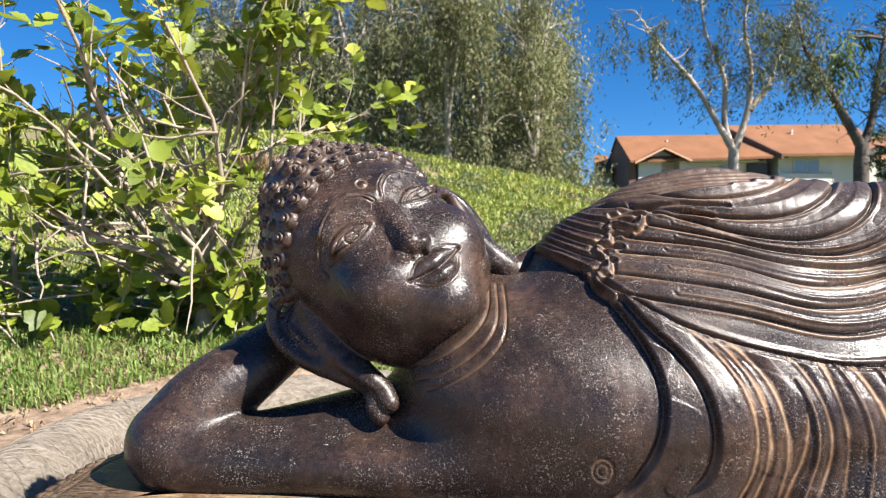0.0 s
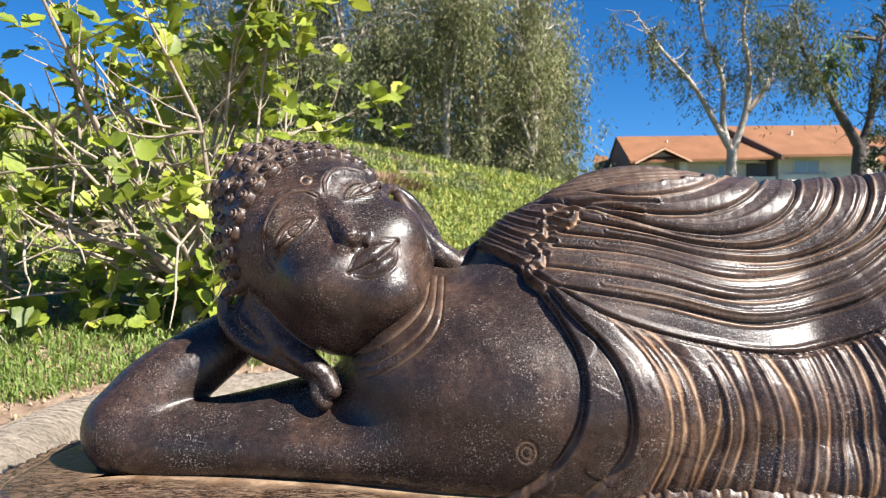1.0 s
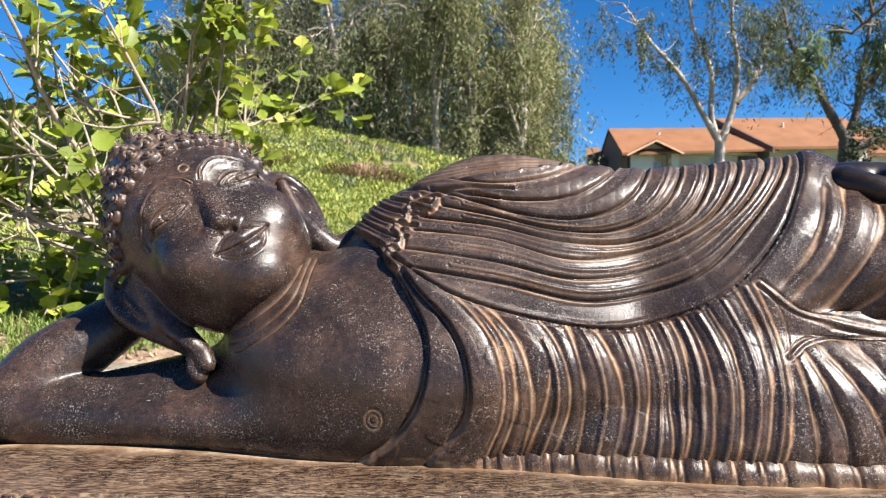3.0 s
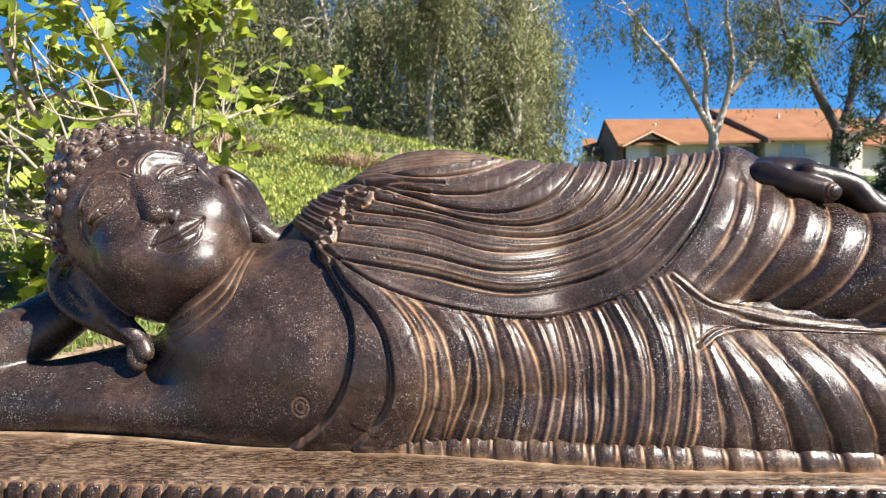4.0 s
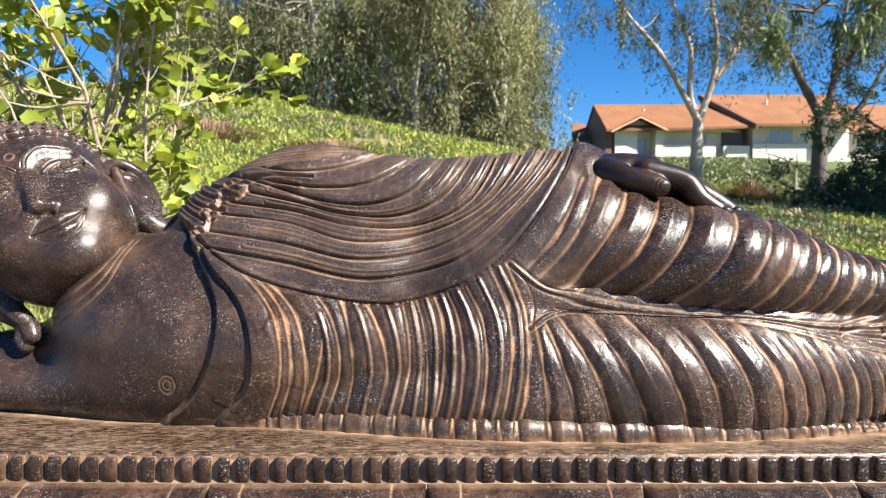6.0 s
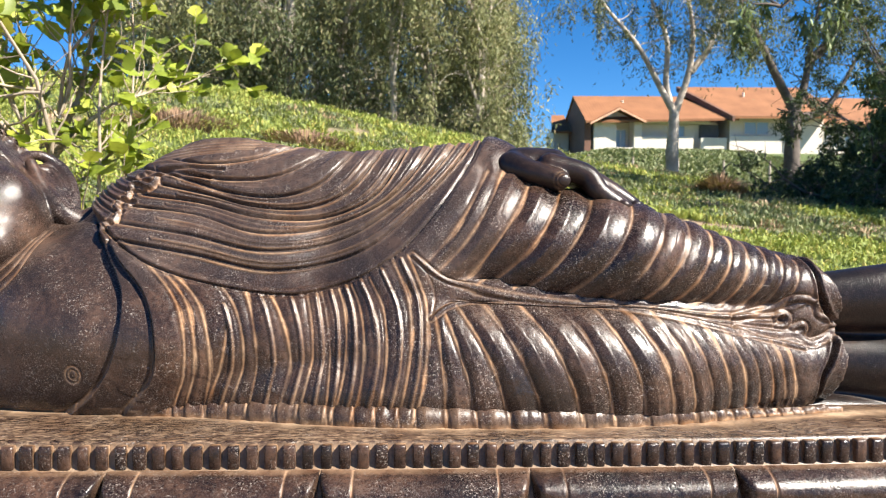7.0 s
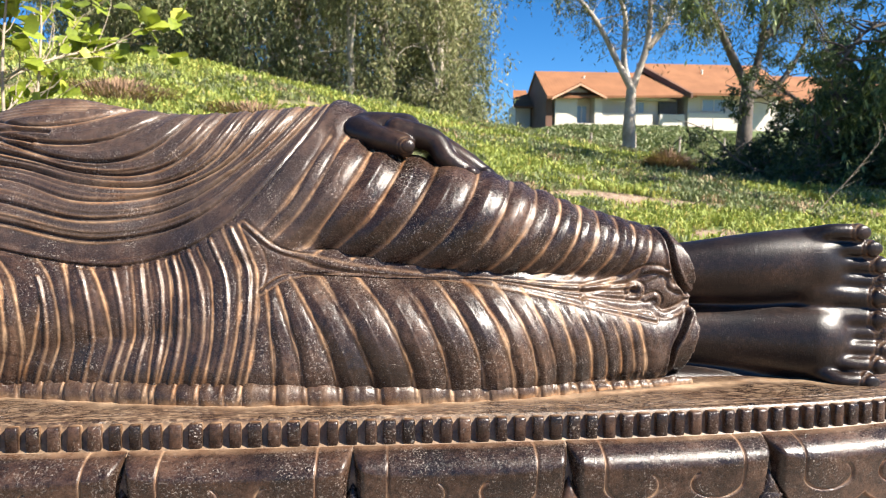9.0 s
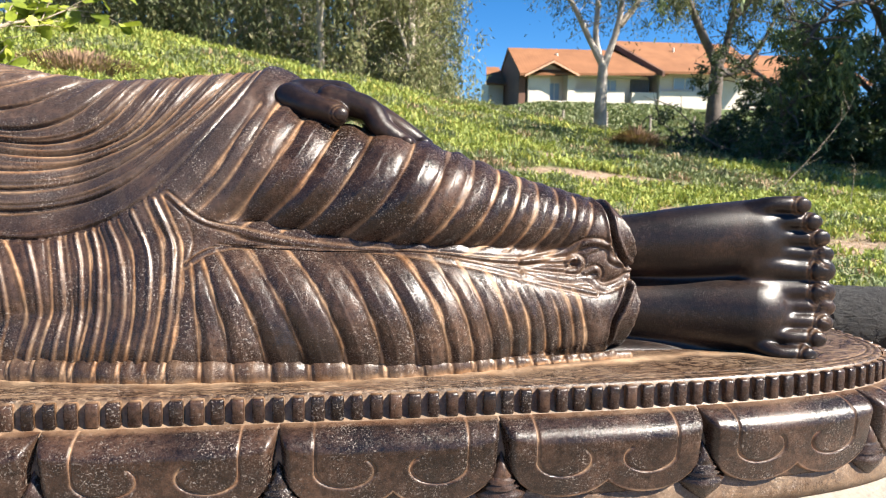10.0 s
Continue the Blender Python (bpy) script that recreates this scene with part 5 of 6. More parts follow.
def straw_fill(name, a, b):
    def build(node, bsdf, link):
        co = node("TexCoord").outputs["Object"]
        m = node("Mapping", {"Vector": co, "Scale": (30.0, 30.0, 90.0)}).outputs[0]
        f = noise_at(node, 1.0, 6, 0.75, m)
        link(ramp(node, f, [(0.3, a), (0.7, b)]), bsdf.inputs["Base Color"])
        bsdf.inputs["Roughness"].default_value = 0.9
        link(bump(node, f, 0.02), bsdf.inputs["Normal"])
    return material(name, build)


fibre_roll([(-0.80, 0.95), (-0.80, 1.25), (-0.82, 1.54), (-0.75, 1.76), (-0.37, 2.07), (0.25, 2.22)], 0.10,
           (straw_fill("straw_filling", (0.15, 0.12, 0.088), (0.40, 0.34, 0.27)), simple("pale_net", [(0.3, (0.22, 0.17, 0.12)), (0.7, (0.30, 0.25, 0.19))], 20, 0.8)),
           "tan straw erosion roll in pale netting on bare soil")
fibre_roll([(1.35, 1.95), (1.9, 1.78), (2.4, 1.66), (3.1, 1.58)], 0.10,
           (straw_fill("dark_filling", (0.010, 0.010, 0.010), (0.045, 0.042, 0.040)), simple("black_net", [(0.3, (0.012, 0.012, 0.012)), (0.7, (0.03, 0.03, 0.03))], 20, 0.7)),
           "black netted erosion roll lying on the soil")


# ---- plants ----
BARK_PALE = simple("pale_twigs", [(0.3, (0.22, 0.17, 0.12)), (0.7, (0.42, 0.35, 0.27))], 25, 0.85, 0.002)
BARK_GUM = simple("gum_bark", [(0.3, (0.20, 0.16, 0.12)), (0.52, (0.42, 0.36, 0.30)), (0.7, (0.62, 0.56, 0.49))], 1.1, 0.85, 0.02, 5)
BARK_DARK = simple("dark_bark", [(0.3, (0.05, 0.04, 0.032)), (0.7, (0.15, 0.12, 0.10))], 2, 0.9, 0.02, 5)
BUSH_LEAF = leaf_material("bush_leaves", (0.062, 0.098, 0.013), (0.35, 0.42, 0.048), (0.55, 0.53, 0.09), 0.36, 0.5)
BUSH_LEAF_SINGLE = leaf_material("bush_leaves_near", (0.062, 0.098, 0.013), (0.35, 0.42, 0.048), (0.55, 0.53, 0.09), 0.36, 0.5, True)
GUM_LEAF = leaf_material("gum_leaves", (0.084, 0.096, 0.044), (0.31, 0.32, 0.15), (0.42, 0.34, 0.19), 0.28, 0.6, False, (0.26, 0.28, 0.08), 0.2)
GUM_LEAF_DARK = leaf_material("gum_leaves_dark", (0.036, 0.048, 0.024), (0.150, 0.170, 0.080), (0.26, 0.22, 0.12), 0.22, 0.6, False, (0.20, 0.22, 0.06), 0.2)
WILLOW = leaf_material("drooping_leaves", (0.030, 0.050, 0.020), (0.150, 0.200, 0.075), (0.36, 0.43, 0.17), 0.22, 0.6, False, (0.22, 0.28, 0.06), 0.3)
NEEDLE = leaf_material("dark_needles", (0.014, 0.026, 0.012), (0.065, 0.095, 0.040), (0.16, 0.19, 0.07), 0.15, 0.5, False, (0.20, 0.25, 0.05), 0.3)


def limb_path(start, way, length, rnd, bend=0.25, rise=0.0, steps=6):
    p, d = Vector(start), Vector(way).normalized()
    out = [p.copy()]
    for _ in range(steps):
        d = (d + Vector((rnd.uniform(-bend, bend), rnd.uniform(-bend, bend), rnd.uniform(-bend, bend) + rise))).normalized()
        p = p + d * (length / steps)
        out.append(p.copy())
    return out


def broad_leaf(pile, at, way, up, size, rnd, mat=0):
    """A folded, curled, toothed leaf of a dozen faces."""
    way = way.normalized()
    side = way.cross(up)
    if side.length < 1e-3:
        side = way.cross(Vector((1, 0, 0)))
    side.normalize()
    nrm = side.cross(way)
    fold, curl = rnd.uniform(0.05, 0.35), rnd.uniform(-0.3, 0.4)
    prof = ((0.0, 0.03), (0.12, 0.26), (0.26, 0.33), (0.44, 0.42), (0.58, 0.31), (0.76, 0.30), (0.90, 0.13), (1.0, 0.02))
    v, f = [], []
    for t, w in prof:
        c = at + way * (t * size) - nrm * (curl * t * t * size)
        jag = 1 + rnd.uniform(-0.18, 0.18)
        v += [c - side * (w * size * jag) + nrm * (fold * w * size), c, c + side * (w * size * jag) + nrm * (fold * w * size)]
    for i in range(len(prof) - 1):
        k = i * 3
        f += [(k, k + 1, k + 4, k + 3), (k + 1, k + 2, k + 5, k + 4)]
    pile.add(v, f, mat)


def build_bush():
    bush = new("leafy_bush")
    rnd = random.Random(21)
    wood, leaf = Pile(), Pile()
    root = Vector((-1.02, 2.95, 0.19))
    stems, singles, shapes = [], [], []
    for _ in range(8):
        one = Pile()
        broad_leaf(one, Vector((0, 0, 0)), Vector((1, 0, 0)), Vector((0, 0, 1)), 1.0, rnd)
        ob = one.put("leaf", BUSH_LEAF_SINGLE)
        shapes.append(ob.data)
        bpy.data.objects.remove(ob)
    # a short stout trunk, limbs that fan out low and bend
    path = limb_path(root, (0.03, 0, 1), 0.62, rnd, 0.08, 0, 6)
    wood.add(*tube(path, [0.040, 0.036, 0.033, 0.031, 0.029, 0.026, 0.022], 9))
    for i in range(25):
        low = i % 3 == 0
        a = math.pi * (0.04 + 0.96 * ((i * 0.618) % 1.0)) + rnd.uniform(-0.15, 0.15)
        if i % 8 == 7:
            a = 0.55
        reach, rise = 1.15 * math.cos(a), (rnd.uniform(0.05, 0.45) if low else rnd.uniform(0.45, 1.25))
        way = Vector((reach - 0.10, rnd.uniform(-0.55, 0.40), rise))
        length = rnd.uniform(0.6, 1.15) if low else rnd.uniform(1.0, 1.75)
        if way.x > 0.1:
            way.z += 0.55
            length *= 0.72
        start = path[rnd.randrange(1, 7)] if not low else root + Vector((0, 0, rnd.uniform(0.08, 0.30)))
        limb = limb_path(start + Vector((rnd.uniform(-0.02, 0.02), rnd.uniform(-0.02, 0.02), 0)), way, length, rnd, 0.30, 0.03, 9)
        r0 = rnd.uniform(0.008, 0.018)
        wood.add(*tube(limb, [r0 * (1 - 0.8 * k / 9) for k in range(10)], 6))
        stems.append((limb, r0))
    # upright leafy shoots beside it
    for x0, y0, z0, high in ((-0.72, 2.90, 0.12, 1.55), (-0.66, 2.98, 0.10, 1.45), (-1.45, 2.95, 0.16, 1.60), (-1.85, 3.0, 0.18, 1.5)):
        limb = limb_path((x0, y0, z0), (0.03, 0, 1), high, rnd, 0.06, 0, 9)
        wood.add(*tube(limb, [0.011 - 0.0009 * k for k in range(10)], 6))
        stems.append((limb, 0.011))

    def dress(path, count, lo, size):
        n = len(path)
        for _ in range(count):
            t = lo + (1 - lo) * rnd.random() ** 0.8
            k = min(n - 2, int(t * (n - 1)))
            at = path[k].lerp(path[k + 1], t * (n - 1) - k)
            d = (path[k + 1] - path[k]).normalized()
            a = Vector((rnd.uniform(-1, 1), rnd.uniform(-1, 1), rnd.uniform(-0.7, 0.9)))
            way, up, big = d * 0.35 + a, Vector((rnd.uniform(-0.7, 0.9), rnd.uniform(-1.2, 0.2), 1)), size * rnd.uniform(0.6, 1.25)
            if at.y < 2.88 and len(singles) < 300:
                x = way.normalized()
                y = up.cross(x).normalized()
                ob = new("leaf", shapes[rnd.randrange(8)])
                ob.parent = bush
                ob.matrix_basis = Matrix.Translation(at) @ Matrix((x, y, x.cross(y))).transposed().to_4x4() @ Matrix.Scale(big, 4)
                singles.append(ob)
            else:
                broad_leaf(leaf, at, way, up, big, rnd)
    for path, r0 in stems:
        for k in range(2, len(path)):
            for _ in range(2 if k > 3 else 1):
                d = (path[k] - path[k - 1]).normalized()
                way = d * 0.6 + Vector((rnd.uniform(-1, 1), rnd.uniform(-0.8, 0.8), rnd.uniform(-0.3, 0.9)))
                sub = limb_path(path[k], way, rnd.uniform(0.14, 0.42), rnd, 0.34, 0.03, 5)
                rr = max(0.0026, r0 * (1 - 0.8 * k / 9) * 0.5)
                wood.add(*tube(sub, [rr * (1 - 0.14 * q) for q in range(6)], 5))
                if k >= 5 and rnd.random() < 0.80:
                    dress(sub, rnd.randint(4, 8), 0.40, 0.090)
                elif rnd.random() < 0.25:
                    dress(sub, rnd.randint(2, 5), 0.50, 0.082)
        dress(path, 5, 0.6, 0.074)
    # low skirt of leaves about the foot, and leafy suckers
    for _ in range(90):
        at = Vector((rnd.uniform(-2.5, -0.55), rnd.uniform(2.74, 3.35), 0.17))
        sub = limb_path(at, (rnd.uniform(-0.6, 0.6), rnd.uniform(-0.6, 0.2), 0.9), rnd.uniform(0.12, 0.50), rnd, 0.3, 0, 5)
        wood.add(*tube(sub, [0.006 - 0.0008 * q for q in range(6)], 5))
        dress(sub, rnd.randint(5, 9), 0.30, 0.092)
    # a bare tangle of pale twigs in the middle of the bush
    for _ in range(50):
        at = Vector((rnd.uniform(-2.2, -0.72), rnd.uniform(2.75, 3.2), rnd.uniform(0.26, 1.15)))
        sub = limb_path(at, (rnd.uniform(-1, 1), rnd.uniform(-0.6, 0.3), rnd.uniform(-0.35, 0.6)), rnd.uniform(0.25, 0.75), rnd, 0.34, 0, 6)
        wood.add(*tube(sub, [rnd.uniform(0.0055, 0.0105) * (1 - 0.12 * q) for q in range(7)], 5))
    tagged(wood.put("trunk", BARK_PALE, bush), kind="stuff")
    tagged(leaf.put("crown", BUSH_LEAF, bush), kind="stuff")
    return tagged(bush, "sparse bush with pale stems and glossy yellow-green leaves", "bush")


def spray(pts, count, spread, size, rng, narrow=0.22, droop=0.7, bunch=60):
    """Narrow hanging leaves in bunches about the given places, as points and quads."""
    groups = max(1, count // bunch)
    heart = np.array(pts)[rng.integers(0, len(pts), groups)] + rng.normal(0, 1, (groups, 3)) * spread * np.array((1, 1, 0.8))
    heart[:, 2] -= np.abs(rng.normal(0, spread * droop * 1.6, groups))
    wide = spread * rng.uniform(0.35, 0.95, groups)
    own = np.repeat(np.arange(groups), bunch)
    count = len(own)
    g = rng.normal(0, 1, (count, 3)) * wide[own][:, None]
    fall = np.abs(rng.normal(0, 1, count)) * wide[own] * droop * 2.6
    c = heart[own] + g * np.array((0.75, 0.75, 0.6)) - np.array((0, 0, 1)) * fall[:, None]
    d = rng.normal(0, 1, (count, 3)) * np.array((0.7, 0.7, 0.5)) - np.array((0, 0, droop))
    d /= np.linalg.norm(d, axis=1, keepdims=True)
    s = np.cross(d, rng.normal(0, 1, (count, 3)))
    s /= np.linalg.norm(s, axis=1, keepdims=True)
    ln = size * rng.uniform(0.6, 1.4, count)[:, None]
    v = np.stack([c, c + d * ln * 0.45 + s * ln * narrow, c + d * ln, c + d * ln * 0.45 - s * ln * narrow], 1).reshape(-1, 3)
    f = np.arange(count)[:, None] * 4 + np.arange(4)[None]
    return v, f


def gum_tree(base, limbs, seed, leaves, bark, leaf_mat, label, size=0.17, twig=0.9, spread=0.32, thick=0.30, lowest=0.0):
    """limbs: lists of places from the fork outwards, first the trunk."""
    tree = new("gum_tree")
    tree.location = base
    rnd, rng = random.Random(seed), np.random.default_rng(seed)
    wood, ends = Pile(), []
    off = Vector(base)
    for i, pts in enumerate(limbs):
        path = [Vector(q) - off for q in spline([tuple(q) for q in pts], 6)]
        r0 = thick if i == 0 else thick * 0.55
        n = len(path)
        wood.add(*tube(path, [max(0.02, r0 * (1 - (0.35 if i == 0 else 0.8) * k / (n - 1))) * (1 + 0.06 * rnd.uniform(-1, 1)) for k in range(n)], 9))
        if i == 0:
            continue
        for k in range(n // 3, n):
            for _ in range(2):
                way = Vector((rnd.uniform(-1, 1), rnd.uniform(-1, 1), rnd.uniform(-0.2, 0.9)))
                sub = limb_path(path[k], way, twig * rnd.uniform(0.5, 1.5), rnd, 0.3, -0.03, 5)
                wood.add(*tube(sub, [0.022 - 0.004 * q for q in range(6)], 5))
                ends += [sub[3], sub[4], sub[5], sub[5] - Vector((0, 0, 0.3))]
    wood.put("trunk", bark, tree)
    ends = [q for q in ends if q.z + base[2] > lowest]
    v, f = spray(ends, leaves, spread, size, rng, 0.12, 1.1)
    link_mesh("crown", v, f, leaf_mat, tree, False)
    return tagged(tree, label, "tree")


def wood_edge():
    """The dense row of gum trees along the crest: bare trunks and limbs in front, thick crowns, a darker row behind
    that carries the wood's inner shade in its leaf colour.
    """
    rnd = random.Random(8)
    row = ((-9.4, 27), (-7.4, 23.5), (-5.2, 26), (-3.3, 22.5), (-1.6, 25), (0.2, 22.2), (1.7, 25.5), (2.9, 22.4), (3.9, 25.5), (-8.2, 32), (-5.8, 31), (-3.2, 32), (-0.6, 31), (1.9, 32), (4.0, 31))
    for i, (x, y) in enumerate(row):
        z = float(ground_z(x, y)) - 0.2
        back = y > 29
        h = rnd.uniform(3.2, 5.0)
        lean = rnd.uniform(-0.7, 0.7) * (0.4 if x > 2 else 1)
        edge = 0.50 if x > 2.5 else 1.0
        limbs = [[(x, y, z), (x + 0.3 * lean, y, z + h * 0.5), (x + 0.7 * lean, y, z + h)]]
        top = limbs[0][-1]
        for k in range(7):
            a = rnd.uniform(0, 2 * math.pi)
            r, up = rnd.uniform(0.8, 2.6) * edge, rnd.uniform(1.5, 7.0)
            s0 = Vector(limbs[0][0]).lerp(Vector(top), rnd.uniform(0.30, 0.95))
            limbs.append([tuple(s0), (s0.x + r * 0.4 * math.cos(a), s0.y + r * 0.4 * math.sin(a), s0.z + up * 0.5), (s0.x + r * math.cos(a), s0.y + r * math.sin(a), s0.z + up)])
        for _ in range(5 if back or x > 2.5 else 3):
            a = rnd.uniform(0, 2 * math.pi)
            r = rnd.uniform(0.8, 2.2) * edge
            s0 = Vector(limbs[0][0]).lerp(Vector(top), rnd.uniform(0.05, 0.35))
            limbs.append([tuple(s0), (s0.x + r * 0.5 * math.cos(a), s0.y + r * 0.5 * math.sin(a), s0.z + 0.6), (s0.x + r * math.cos(a), s0.y + r * math.sin(a), s0.z + rnd.uniform(0.4, 1.6))])
        # the back row's darker leaves stand in for shade inside the wood
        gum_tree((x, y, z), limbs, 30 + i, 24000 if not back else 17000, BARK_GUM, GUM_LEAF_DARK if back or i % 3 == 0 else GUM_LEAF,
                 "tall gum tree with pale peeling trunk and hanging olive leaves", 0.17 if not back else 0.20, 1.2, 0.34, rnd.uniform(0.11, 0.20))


def right_trees():
    z = float(ground_z(9.3, 22)) - 0.1
    gum_tree((9.25, 22, z), [
        [(9.25, 22, z), (9.22, 22, 2.4), (9.24, 22, 3.1), (9.25, 22, 3.8)],
        [(9.25, 22, 3.7), (8.79, 22, 4.47), (8.01, 22, 5.8), (6.9, 21.8, 6.93), (6.0, 21.6, 8.0)],
        [(9.22, 22, 3.7), (9.0, 22.1, 4.6), (9.02, 22.2, 6.1), (8.5, 22.4, 7.6), (8.3, 22.4, 9.5)],
        [(9.3, 22, 3.75), (9.71, 22, 5.03), (9.80, 22, 6.3), (9.6, 22, 7.8), (9.9, 22, 9.5)],
        [(9.75, 22, 5.0), (10.3, 22, 5.7), (10.6, 22, 6.4), (11.0, 22, 7.6)]],
        77, 11000, BARK_GUM, GUM_LEAF_DARK, "forked gum tree with pale bark and sparse hanging leaves", 0.13, 0.9, 0.20, 0.23, 6.2)
    z = float(ground_z(12.1, 20)) - 0.1
    gum_tree((12.1, 20, z), [
        [(12.1, 20, z), (12.1, 20, 2.5), (12.13, 20, 3.6)],
        [(12.13, 20, 3.5), (11.5, 20, 4.6), (10.93, 20, 5.66), (10.5, 20, 6.3), (10.2, 20, 7.6)],
        [(12.13, 20, 3.5), (12.4, 20, 4.3), (12.6, 20, 5.7), (12.9, 20, 7.5)],
        [(12.2, 20, 3.3), (12.9, 20, 3.5), (13.5, 20, 4.2), (14.2, 20, 5.6)],
        [(12.5, 20, 5.0), (13.3, 20, 6.0), (14.0, 20, 8.0)]],
        78, 14000, BARK_DARK, GUM_LEAF_DARK, "dark forked gum tree with drooping olive leaves", 0.13, 1.0, 0.22, 0.27, 5.8)


def dark_shrub(x, y, wide, high, seed, count, label, boughs=26):
    shrub = new("dark_shrub")
    z = float(ground_z(x, y)) - 0.05
    shrub.location = (x, y, z)
    rnd, rng = random.Random(seed), np.random.default_rng(seed)
    wood, ends = Pile(), []
    for _ in range(boughs):
        a = rnd.uniform(0, 2 * math.pi)
        way = Vector((math.cos(a) * wide, math.sin(a) * wide * 0.7, high * rnd.uniform(0.2, 1.1)))
        path = limb_path((rnd.uniform(-0.2, 0.2), rnd.uniform(-0.2, 0.2), 0), way, way.length * rnd.uniform(0.7, 1.1), rnd, 0.22, -0.02, 8)
        wood.add(*tube(path, [0.03 - 0.0032 * k for k in range(9)], 5))
        for k in range(2, 9):
            sub = limb_path(path[k], (rnd.uniform(-1, 1), rnd.uniform(-1, 1), rnd.uniform(-0.5, 0.8)), rnd.uniform(0.2, 0.6), rnd, 0.3, -0.05, 4)
            wood.add(*tube(sub, [0.010 - 0.002 * q for q in range(5)], 4))
            ends += sub[1:]
    wood.put("trunk", BARK_DARK, shrub)
    v, f = spray(ends, count, 0.10, 0.075, rng, 0.15, 0.35)
    link_mesh("crown", v, f, NEEDLE, shrub, False)
    return tagged(shrub, label, "shrub")


def dry_stalk(at, way, length, seed, label, forks=7):
    stalk = new("dry_stalk")
    rnd = random.Random(seed)
    pile = Pile()
    path = limb_path((0, 0, 0), way, length, rnd, 0.10, 0, 8)
    pile.add(*tube(path, [0.0042 - 0.0004 * k for k in range(9)], 5))
    for k in range(3, 3 + forks):
        q = path[min(8, 2 + k % 7)]
        sub = limb_path(q, (rnd.uniform(-1, 1) + way[0], rnd.uniform(-0.5, 0.5), rnd.uniform(0.2, 1.2)), length * rnd.uniform(0.08, 0.22), rnd, 0.2, 0, 4)
        pile.add(*tube(sub, [0.0018 - 0.0003 * j for j in range(5)], 4))
    stalk.location = (at[0], at[1], float(ground_z(*at)) - 0.02)
    pile.put("stem", BARK_PALE, stalk)
    return tagged(stalk, label, "stalk")


def dry_brush(x, y, wide, high, seed):
    rng = np.random.default_rng(seed)
    n = 1300
    a, r = rng.uniform(0, 2 * np.pi, n), wide * np.sqrt(rng.uniform(0, 1, n))
    px, py = x + r * np.cos(a), y + r * 0.8 * np.sin(a)
    ob = blades("dry_brush", "brown dried brush clump on the green bank", px, py, ground_z(px, py) + high * 0.5 * rng.uniform(0, 1, n) * (1 - (r / wide) ** 2), high * rng.uniform(0.3, 0.9, n), np.full(n, 0.009) * rng.uniform(0.5, 1.5, n), BRUSH, 1.2, seed)
    ob["kind"] = "thing"
    return tagged(ob, category="dry brush")


BRUSH = leaf_material("dry_brush", (0.12, 0.065, 0.04), (0.32, 0.20, 0.12), None, 0.1, 0.8)
build_bush()
wood_edge()
right_trees()
dark_shrub(6.3, 8.8, 1.4, 0.55, 51, 18000, "dense dark green shrub with fine leaves in shade")
dark_shrub(8.5, 8.9, 1.7, 3.2, 52, 52000, "tall dark green shrub with fine drooping leaves", 40)
dark_shrub(7.4, 10.5, 1.4, 0.6, 53, 12000, "low dark green shrub on the bank")
dark_shrub(9.6, 10.6, 2.2, 4.2, 54, 44000, "tall dark green shrub behind the others", 36)
dry_brush(-2.6, 9.6, 0.8, 0.22, 61)
dry_brush(-0.75, 9.3, 0.6, 0.2, 62)
dry_brush(4.75, 8.7, 0.22, 0.30, 63)
# tree added out of view to the right, to shade the dark shrubs
_z = float(ground_z(13.4, 6.2))
gum_tree((13.4, 6.2, _z), [[(13.4, 6.2, _z - 0.1), (13.5, 6.2, 2.0), (13.4, 6.3, 3.6)]] + [
    [(13.4, 6.3, 3.0), (13.4 + 1.5 * math.cos(_a), 6.3 + 1.5 * math.sin(_a), 4.4 + 0.2 * _k), (13.4 + 3.0 * math.cos(_a), 6.3 + 3.0 * math.sin(_a), 5.0 + 0.45 * _k)]
    for _k, _a in enumerate((0.2, 1.3, 2.3, 3.3, 4.4, 5.5, 2.8, 3.9))], 79, 15000, BARK_DARK, GUM_LEAF_DARK, "unseen added tree whose dense dark olive crown shades the shrubs", 0.30, 1.2, 0.34, 0.26)
_z = float(ground_z(8.4, 8.6))
gum_tree((8.4, 8.6, _z), [[(8.4, 8.6, _z - 0.1), (8.35, 8.6, 1.2), (8.4, 8.6, 2.4)],
                          [(8.4, 8.6, 2.0), (7.0, 8.3, 3.6), (5.9, 8.1, 3.6), (5.1, 8.0, 3.0)], [(8.4, 8.6, 1.6), (7.9, 8.4, 2.6), (7.2, 8.3, 2.6), (6.7, 8.2, 2.1)],
                          [(8.4, 8.6, 2.2), (7.9, 8.5, 3.9), (7.2, 8.4, 4.5), (6.5, 8.4, 4.2)], [(8.4, 8.6, 1.3), (7.6, 8.5, 1.8), (7.0, 8.4, 1.7), (6.6, 8.4, 1.2)]],
         83, 7000, BARK_DARK, WILLOW, "drooping tree with dark boughs and narrow bright green leaves", 0.12, 0.45, 0.10, 0.075)
dry_stalk((4.7, 5.6), (0.75, 0, 0.85), 1.05, 71, "long bare pale stalk leaning over the bank", 12)
dry_stalk((5.0, 5.0), (0.15, 0, 1.0), 0.42, 72, "upright dry pale stalk in the grass", 4)
for _i in range(6):
    dry_stalk((2.15 + 0.07 * _i, 3.55 + 0.05 * (_i % 3)), ((-0.4, 0.3, -0.1, 0.5, 0.1, -0.6)[_i], 0, 1), 0.24 + 0.03 * (_i % 4), 80 + _i, "thin dry pale twig standing in bare soil", 4)


